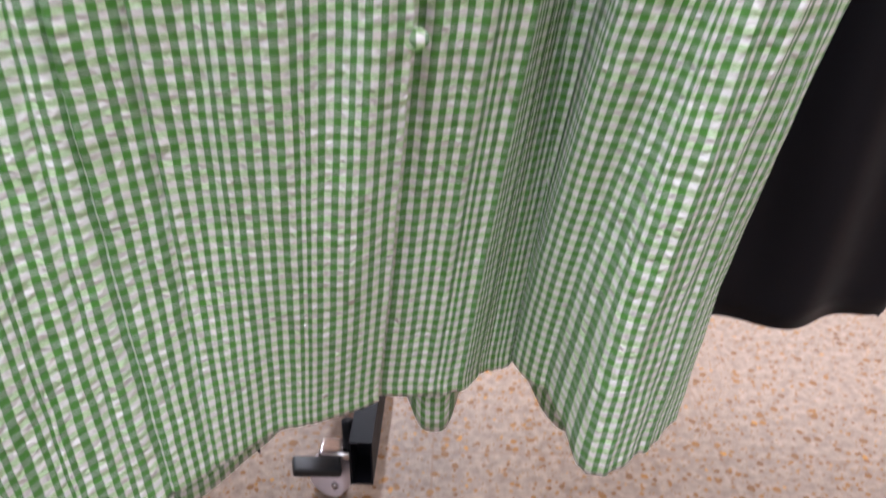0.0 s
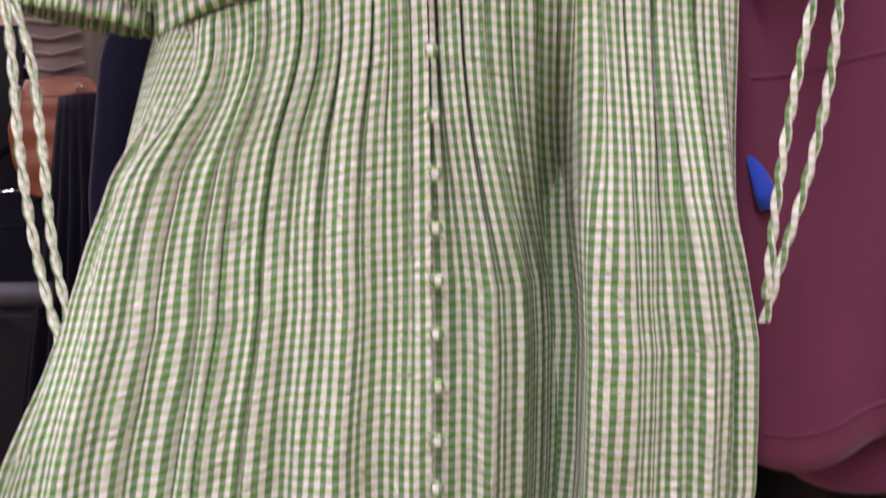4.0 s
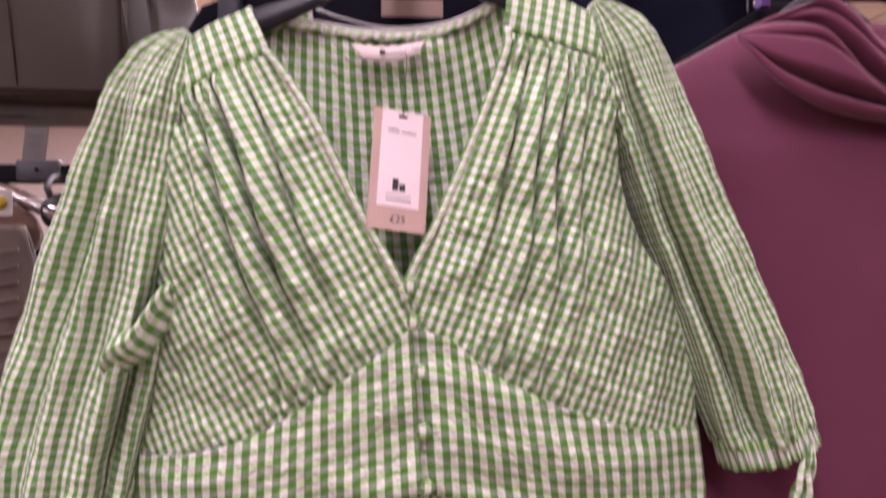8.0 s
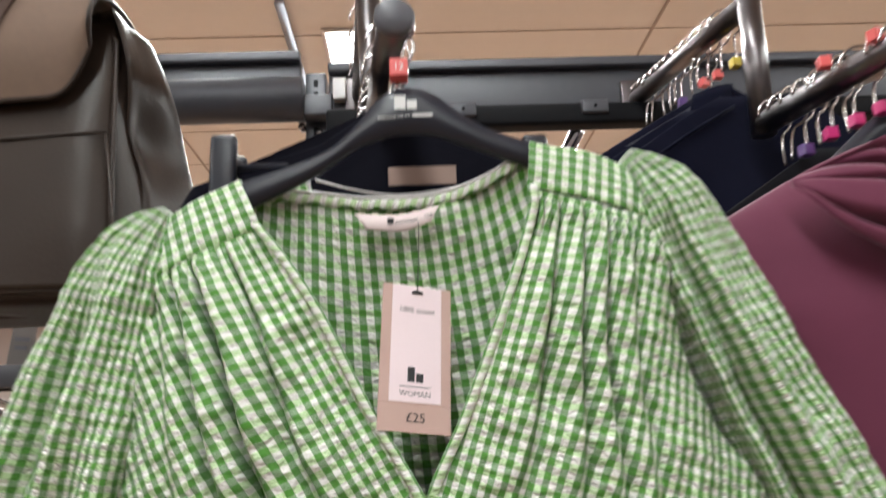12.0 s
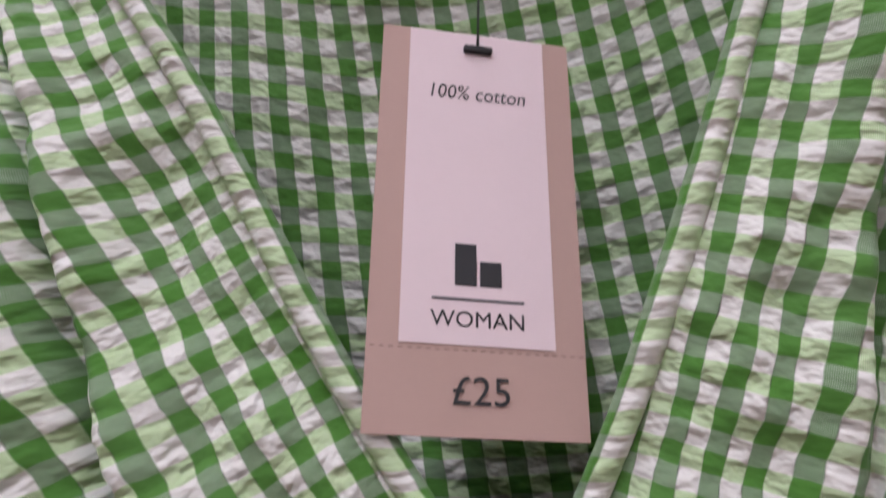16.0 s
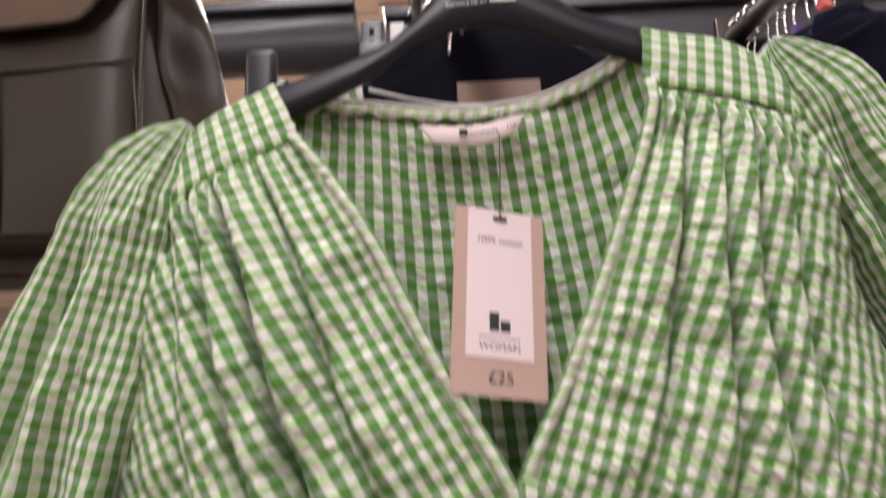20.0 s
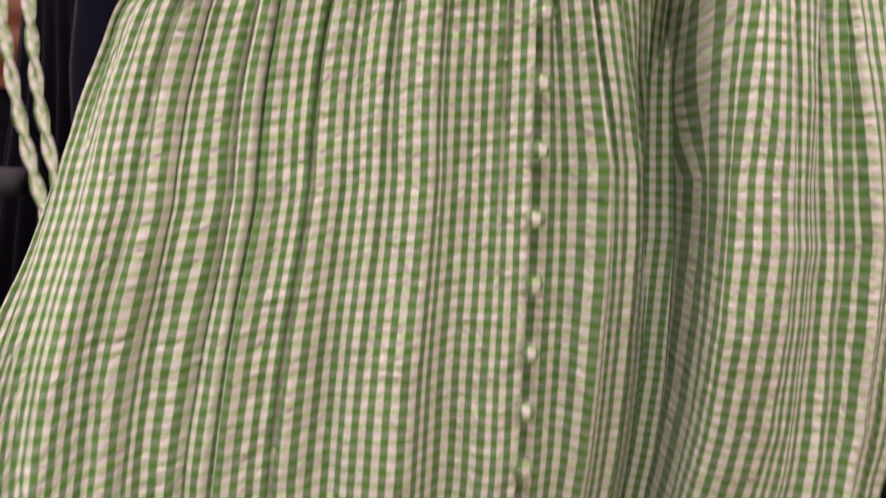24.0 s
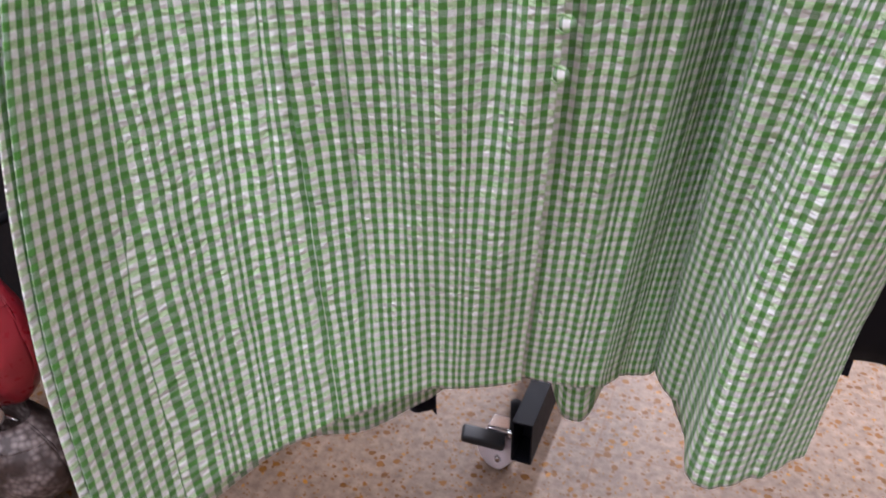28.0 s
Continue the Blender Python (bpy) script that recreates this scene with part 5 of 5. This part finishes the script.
def hood(s, t):
    """The hood's cloth lies in heavy rolls that fan out from the neck, with deep valleys between them."""
    p = (1 - t) * HOOD_TOP(s) + t * HOOD_LOW(s)
    out = min(1, s * 3.6) * min(1, (1 - s) * 5)
    k = min(1, max(0.0, (s - 0.04) / 0.42))
    k = k * k * (3 - 2 * k)
    y = -0.024 * out * math.sin(math.pi * min(1, 0.08 + 0.92 * t)) ** 0.6
    for at, width, depth in ((0.84 - 0.04 * k, 0.050, 0.026), (0.10 + 0.50 * k, 0.070, 0.034), (0.42 + 0.34 * k * k, 0.040, 0.011), (0.02 + 0.24 * k, 0.055, 0.016)):
        y += depth * out * math.exp(-((t - at) / width) ** 2)
    return p + Vector((0, y + wrinkle((p.x, p.z, 3), 0.05, 0.003), 0))


sheet("hood", hood, 110, 110, lambda s, t: (s, t), BURGUNDY, hoodie, "", 0.003)

# dark clothes behind the hoodie
garment("black_skirt", "long black skirt hanging behind the hoodie", "skirt", [(0.368, 0.195), (0.6, 0.215), (0.9, 0.24), (1.40, 0.25), (1.54, 0.27)], [(0.368, 0.412), (0.40, 0.425), (0.6, 0.435), (0.9, 0.44), (1.40, 0.46), (1.54, 0.46)], 0.195, 0.028, SATIN, 4, 0.010, 2.7, hem_wave=0.001)
garment("black_skirt", "long black skirt hanging behind the hoodie", "skirt", [(0.385, 0.40), (0.9, 0.41), (1.40, 0.43), (1.54, 0.46)], [(0.385, 0.76), (0.9, 0.76), (1.40, 0.72), (1.54, 0.70)], 0.275, 0.030, SATIN, 5, 0.012, 0.7)
garment("ribbed_cardigan", "black ribbed cardigan hanging between other clothes", "cardigan", [(0.80, 0.26), (1.38, 0.235), (1.49, 0.235), (1.53, 0.26), (1.575, 0.33), (1.60, 0.37)], [(0.80, 0.55), (1.38, 0.60), (1.49, 0.58), (1.53, 0.55), (1.575, 0.48), (1.60, 0.45)], 0.165, 0.014, RIB, 4, 0.004, 3.3)
tagged(part("blue_sleeve", tube([(0.268, 0.100, 1.030), (0.271, 0.082, 1.010), (0.277, 0.072, 0.982), (0.279, 0.070, 0.968)], [0.003, 0.006, 0.010, 0.008], 12, flat=0.5), BLUE, None), "royal blue sleeve end hanging between dark clothes", "sleeve")

# black jacket with a broad collar on the upper arm
jacket = garment("navy_jacket", "navy jacket with a broad collar on a hanger", "jacket", [(0.85, 0.13), (1.40, 0.14), (1.58, 0.155), (1.648, 0.175), (1.700, 0.26), (1.752, 0.352)], [(0.85, 0.58), (1.40, 0.60), (1.58, 0.58), (1.648, 0.56), (1.700, 0.50), (1.752, 0.42)], 0.372, 0.022, NAVY, 3, 0.005, 1.1)
sheet("lapel", lambda s, t: Vector((0.385 + 0.055 * s + 0.020 * t * (1 - s), 0.338 - 0.006 * math.sin(math.pi * s), 1.752 - 0.155 * t - 0.050 * s * (1 - t))), 16, 16, lambda s, t: (s, t), NAVY, jacket, "", 0.003)
sheet("lapel", lambda s, t: Vector((0.340 + 0.050 * s - 0.045 * t * (1 - s), 0.340 - 0.008 * math.sin(math.pi * s), 1.742 + 0.014 * s - 0.165 * t)), 16, 16, lambda s, t: (s, t), NAVY, jacket, "", 0.003)
for step, (shift, y) in enumerate(((0.022, 0.325), (0.048, 0.290))):
    top = garment("navy_jacket", "navy jacket hanging in a close row of dark clothes", "jacket", [(0.85, 0.13 + shift), (1.40, 0.14 + shift), (1.58, 0.155 + shift), (1.640, 0.180 + shift), (1.690, 0.255 + shift), (1.715, 0.300 + shift)],
                  [(0.85, 0.58), (1.40, 0.60), (1.58, 0.57), (1.640, 0.53), (1.690, 0.48), (1.715, 0.43)], y, 0.009, NAVY, 4, 0.004, 1.9 + step)
    part("shoulder_seam", tube([(0.185 + shift, y - 0.0085, 1.622), (0.262 + shift, y - 0.0075, 1.672), (0.312 + shift, y - 0.0065, 1.700)], 0.0022, 6), NAVY, top)

# ---------------------------------------------------------------- taupe backpack on a chrome hook
bag = empty("backpack", "taupe leather backpack with a suede flap hanging on a hook", "backpack", at=(-0.40, 0.26, 1.79))


BAG_LOOP = spline([(-0.60, 0.230, 0), (-0.56, 0.204, 0), (-0.43, 0.194, 0), (-0.315, 0.200, 0), (-0.290, 0.206, 0), (-0.276, 0.222, 0), (-0.254, 0.265, 0), (-0.236, 0.310, 0), (-0.240, 0.338, 0),
                   (-0.290, 0.352, 0), (-0.45, 0.356, 0), (-0.58, 0.345, 0), (-0.61, 0.290, 0), (-0.60, 0.230, 0)])


def bag_body(s, t):
    """Round the bag: front, gusset, back, gusset."""
    p = BAG_LOOP(s)
    z = 1.784 - 0.280 * t
    side = max(0.0, min(1, (p.x + 0.295) / 0.05))
    x = p.x - side * 0.040 * max(0.0, 1 - t / 0.55) ** 1.5 - side * (1 - abs(p.y - 0.27) / 0.08 if abs(p.y - 0.27) < 0.08 else 0) * 0.026 * math.exp(-((t - 0.42) / 0.16) ** 2)
    y = p.y + (0.020 * (1 - t) ** 2 if p.y < 0.25 else -0.05 * (1 - t) ** 2)
    return Vector((x, y + wrinkle((x, z, 1), 0.08, 0.004), z))


sheet("body", bag_body, 160, 50, lambda s, t: (s, t), LEATHER, bag, "", 0.003)
sheet("base", lambda s, t: Vector((-0.405, 0.262, 1.504)) + (bag_body(s, 1.0) - Vector((-0.405, 0.262, 1.504))) * (1 - t * 0.98) - Vector((0, 0, 0.010 * min(1, t * 5))), 60, 6, lambda s, t: (s, t), LEATHER, bag, "", 0.002)
sheet("top", lambda s, t: Vector((-0.42, 0.262, 1.790)) + (bag_body(s, 0.0) - Vector((-0.42, 0.262, 1.790))) * (1 - t * 0.98), 60, 6, lambda s, t: (s, t), LEATHER, bag, "", 0.002)


def flap_edge(s):
    x = -0.56 + (0.262) * s
    corner = max(0.0, (s - 0.86) / 0.14)
    return 1.672 + 0.016 * s + 0.05 * corner ** 3


def flap(s, t):
    x = -0.56 + 0.262 * s - 0.006 * t
    if t < 0.25:
        k = t / 0.25
        return Vector((x + 0.004, 0.275 - 0.085 * k, 1.800 + 0.006 * math.sin(math.pi * k) - 0.008 * k))
    k = (t - 0.25) / 0.75
    z = 1.792 + (flap_edge(s) - 1.792) * k
    return Vector((x, 0.190 - 0.010 * math.sin(math.pi * k) + 0.004 * k, z))


flap_ob = sheet("flap", flap, 50, 40, lambda s, t: (s, t), SUEDE, bag, "brown suede flap", 0.004)
def flap_strap(s, t):
    u = 0.66 - 0.10 * t + (s - 0.5) * 0.13
    return flap(u, 0.22 + 0.78 * t) + Vector((0, -0.0045, 0))


sheet("strap", flap_strap, 8, 24, lambda s, t: (s, t), SUEDE_DARK, flap_ob, "darker suede strap over the flap", 0.002)
part("piping", tube([flap(k / 50, 1.0) + Vector((0, -0.002, 0)) for k in range(51)] + [flap(1.0, 1 - k / 20) + Vector((0.001, -0.002, 0)) for k in range(1, 21)], 0.0026, 8), LEATHER, flap_ob, "leather piping")
part("pocket_seam", tube([(-0.56, 0.200, 1.640), (-0.40, 0.195, 1.645), (-0.285, 0.203, 1.655)], 0.0014, 6), LEATHER, bag)
part("pocket_seam", tube([(-0.287, 0.204, 1.655), (-0.276, 0.206, 1.57), (-0.270, 0.206, 1.51)], 0.0014, 6), LEATHER, bag)
part("pocket_seam", tube([(-0.392, 0.1935, 1.645), (-0.386, 0.1925, 1.60), (-0.376, 0.196, 1.51)], 0.0012, 6), LEATHER, bag)
part("edge_piping", tube([(-0.312, 0.226, 1.782), (-0.290, 0.222, 1.76), (-0.284, 0.212, 1.68), (-0.279, 0.208, 1.58), (-0.274, 0.210, 1.505)], 0.0026, 8), LEATHER, bag, "piped leather edge")
part("edge_piping", tube([(-0.56, 0.206, 1.505), (-0.40, 0.199, 1.502), (-0.262, 0.210, 1.505)], 0.0034, 8), LEATHER, bag)
part("snap", tube([(-0.292, 0.246, 1.742), (-0.287, 0.244, 1.742)], 0.0045, 14), CHROME, bag, "small metal snap")
pole = empty("bag_hook", "chrome tube hook above the backpack", "display arm", at=(-0.345, 0.22, 1.80))
part("tube", tube([(-0.344, 0.235, 1.790), (-0.380, 0.16, 1.862), (-0.54, -0.02, 2.10), (-0.80, 0.02, 2.28), (-1.06, 0.30, 2.26), (-1.12, 0.58, 2.0), (-1.12, 0.585, 1.93)], 0.0130, 16), CHROME, pole)
part("bracket", box((-1.15, 0.572, 1.90), (-1.09, 0.590, 1.945), 0.003), STEEL, pole)

# ---------------------------------------------------------------- things on the lower bar beside the dress
sign = empty("shelf_sign", "small grey shelf sign with pale lettering bars", "sign", at=(-0.55, 0.60, 1.48))
bm = box((-0.024, -0.001, 0), (0.024, 0.001, 0.074), 0.001)
bm.transform(pose(-0.552, 0.598, 1.480, 0, 8, -25))
part("board", bm, SIGN, sign, smooth=False)
for k, wdt in enumerate((0.030, 0.024)):
    bm = box((-wdt / 2, -0.0022, 0.040 - 0.012 * k), (wdt / 2, -0.0014, 0.046 - 0.012 * k))
    bm.transform(pose(-0.552, 0.598, 1.480, 0, 8, -25))
    part("print_bar", bm, GREY_CAP, sign, smooth=False)
hang = empty("black_hook_tab", "black plastic hook tab hanging on the lower bar", "hook", at=(-0.49, 0.55, 1.45))
part("tab", tube([(-0.478, 0.518, 1.405), (-0.478, 0.524, 1.405)], 0.026, 24), RUBBER, hang)
part("loop", tube([(-0.500, 0.585, 1.462), (-0.500, 0.545, 1.455), (-0.498, 0.524, 1.440), (-0.490, 0.521, 1.424)], 0.0045, 8), RUBBER, hang)
part("loop", tube([(-0.458, 0.585, 1.462), (-0.456, 0.545, 1.455), (-0.458, 0.524, 1.440), (-0.466, 0.521, 1.424)], 0.0045, 8), RUBBER, hang)
part("strap", box((-0.486, 0.519, 1.20), (-0.470, 0.523, 1.39), 0.001), RUBBER, hang)


def soft_bag(name, label, category, x, y, z_top, half, deep, tall, mat):
    ob = empty(name, label, category, at=(x, y, z_top))

    def f(s, t):
        a = 2 * math.pi * s
        k = math.sin(math.pi * min(1, 0.10 + 0.80 * t)) ** 0.4
        return Vector((x + half * k * abs(math.cos(a)) ** 0.7 * (1 if math.cos(a) > 0 else -1), y + deep * k * math.sin(a) + wrinkle((a, t * 3, x), 0.5, 0.006), z_top - tall * t))
    sheet("body", f, 48, 30, lambda s, t: (s, t), mat, ob, "", 0.002)
    if category == "bag":
        part("seam", tube([f(0.5 + 0.5 * k / 24, 0.16) + Vector((0, -0.0015, 0)) for k in range(25)], 0.0016, 6), mat, ob)
        part("zip", tube([(x - half * 0.55, y, z_top - 0.001), (x, y, z_top + 0.003), (x + half * 0.55, y, z_top - 0.001)], 0.0026, 6), CHROME, ob, "metal zip")
        for dx in (-0.6, 0.6):
            part("strap_ring", tube([(x + half * dx - 0.006, y - deep * 0.7, z_top - 0.02), (x + half * dx, y - deep * 0.8, z_top - 0.010), (x + half * dx + 0.006, y - deep * 0.7, z_top - 0.02)], 0.0018, 6), CHROME, ob)
        if name == "black_shoulder_bag":
            part("strap", tube([spline([(x - half * 0.6, y, z_top - 0.012), (x - half * 0.4, y + 0.01, z_top + 0.05), (x, y + 0.02, z_top + 0.075), (x + half * 0.4, y + 0.01, z_top + 0.05), (x + half * 0.6, y, z_top - 0.012)])(k / 24) for k in range(25)], 0.006, 8, flat=0.5), mat, ob, "black shoulder strap")
    return ob


knit = soft_bag("slipper", "grey taupe ribbed slipper sole hanging on an arm", "slipper", -0.552, 0.50, 1.385, 0.056, 0.03, 0.26, TAUPE_KNIT)
for k in range(9):
    part("ridge", tube([(-0.596, 0.4695, 1.352 - 0.022 * k), (-0.552, 0.4665, 1.342 - 0.022 * k), (-0.509, 0.4695, 1.352 - 0.022 * k)], 0.0028, 6), TAUPE_KNIT, knit)
soft_bag("printed_slipper", "pastel printed slipper edge beside the grey one", "slipper", -0.476, 0.535, 1.372, 0.020, 0.02, 0.24, PRINT)
fluffy = soft_bag("fluffy_slipper", "brown fluffy slippers hanging on the chrome arm", "slipper", -0.62, 0.545, 1.420, 0.105, 0.035, 0.09, FUR)
t_card = tagged(part("price_sticker", box((-0.544, 0.459, 1.396), (-0.512, 0.460, 1.430), 0.0003), TAPE, None, "", smooth=False), "white sticker with a yellow dot", "sticker")
part("dot", tube([(-0.527, 0.4588, 1.413), (-0.527, 0.4575, 1.413)], 0.009, 16), YELLOW, t_card)
soft_bag("chestnut_bag", "chestnut leather bag in the dark display", "bag", -0.53, 0.44, 1.17, 0.070, 0.03, 0.16, TAN_LEATHER)
soft_bag("black_shoulder_bag", "black shoulder bag in the dark display", "bag", -0.60, 0.46, 1.02, 0.12, 0.05, 0.30, BLACK)
soft_bag("black_shoulder_bag", "black shoulder bag in the dark display", "bag", -0.78, 0.42, 1.30, 0.11, 0.05, 0.34, BLACK)
soft_bag("black_shoulder_bag", "black shoulder bag in the dark display", "bag", -0.575, 0.565, 1.325, 0.085, 0.03, 0.24, BLACK)
plinth = empty("display_plinth", "dark grey display plinth with a rounded top bar", "plinth", at=(-0.62, 0.24, 0))
part("panel", box((-1.40, 0.36, 0.0), (-0.40, 0.50, 0.86), 0.004), BLACK_STEEL, plinth)
part("top_bar", tube([(-0.95, 0.16, 0.915), (-0.385, 0.16, 0.905)], 0.012, 14), DARK_STEEL, plinth)
part("top_bar", tube([(-0.60, 0.16, 0.91), (-0.60, 0.40, 0.85)], 0.010, 14), DARK_STEEL, plinth)
knob = empty("chrome_arm", "short chrome arm with a rounded end", "display arm", at=(-0.44, 0.30, 0.62))
part("bar", tube([(-0.46, 0.38, 0.66), (-0.42, 0.12, 0.655), (-0.416, 0.095, 0.655), (-0.415, 0.085, 0.655)], [0.016, 0.016, 0.013, 0.004], 16), CHROME, knob)

# low bags beside the hem
soft_bag("snake_print_bag", "snakeskin print bag standing on the floor", "bag", -0.77, 0.05, 0.125, 0.15, 0.06, 0.125, SNAKE)
part("low_arm", tube([(-0.745, 0.37, 0.361), (-0.745, 0.04, 0.355)], 0.007, 12), BLACK_STEEL, plinth, "dark low arm")
red_bag = soft_bag("red_handbag", "red patent handbag hanging on a chrome chain", "bag", -0.745, 0.07, 0.318, 0.090, 0.04, 0.175, RED)
links = [(-0.70 + 0.012 * math.sin(k), 0.024, 0.20 - 0.022 * k) for k in range(4)]
for k, (x, y, z) in enumerate(links):
    ring = [Vector((math.cos(a) * 0.011, 0, math.sin(a) * 0.017)) for a in (2 * math.pi * j / 14 for j in range(14))]
    bm = tube(ring, 0.0035, 6, closed=True)
    bm.transform(pose(x, y, z, 0, 0, 90 * (k % 2) + 20))
    part("chain_link", bm, CHROME, red_bag)
part("handle", tube([(-0.79, 0.07, 0.310), (-0.775, 0.07, 0.352), (-0.745, 0.07, 0.366), (-0.715, 0.07, 0.352), (-0.70, 0.07, 0.310)], 0.005, 10), RED, red_bag)
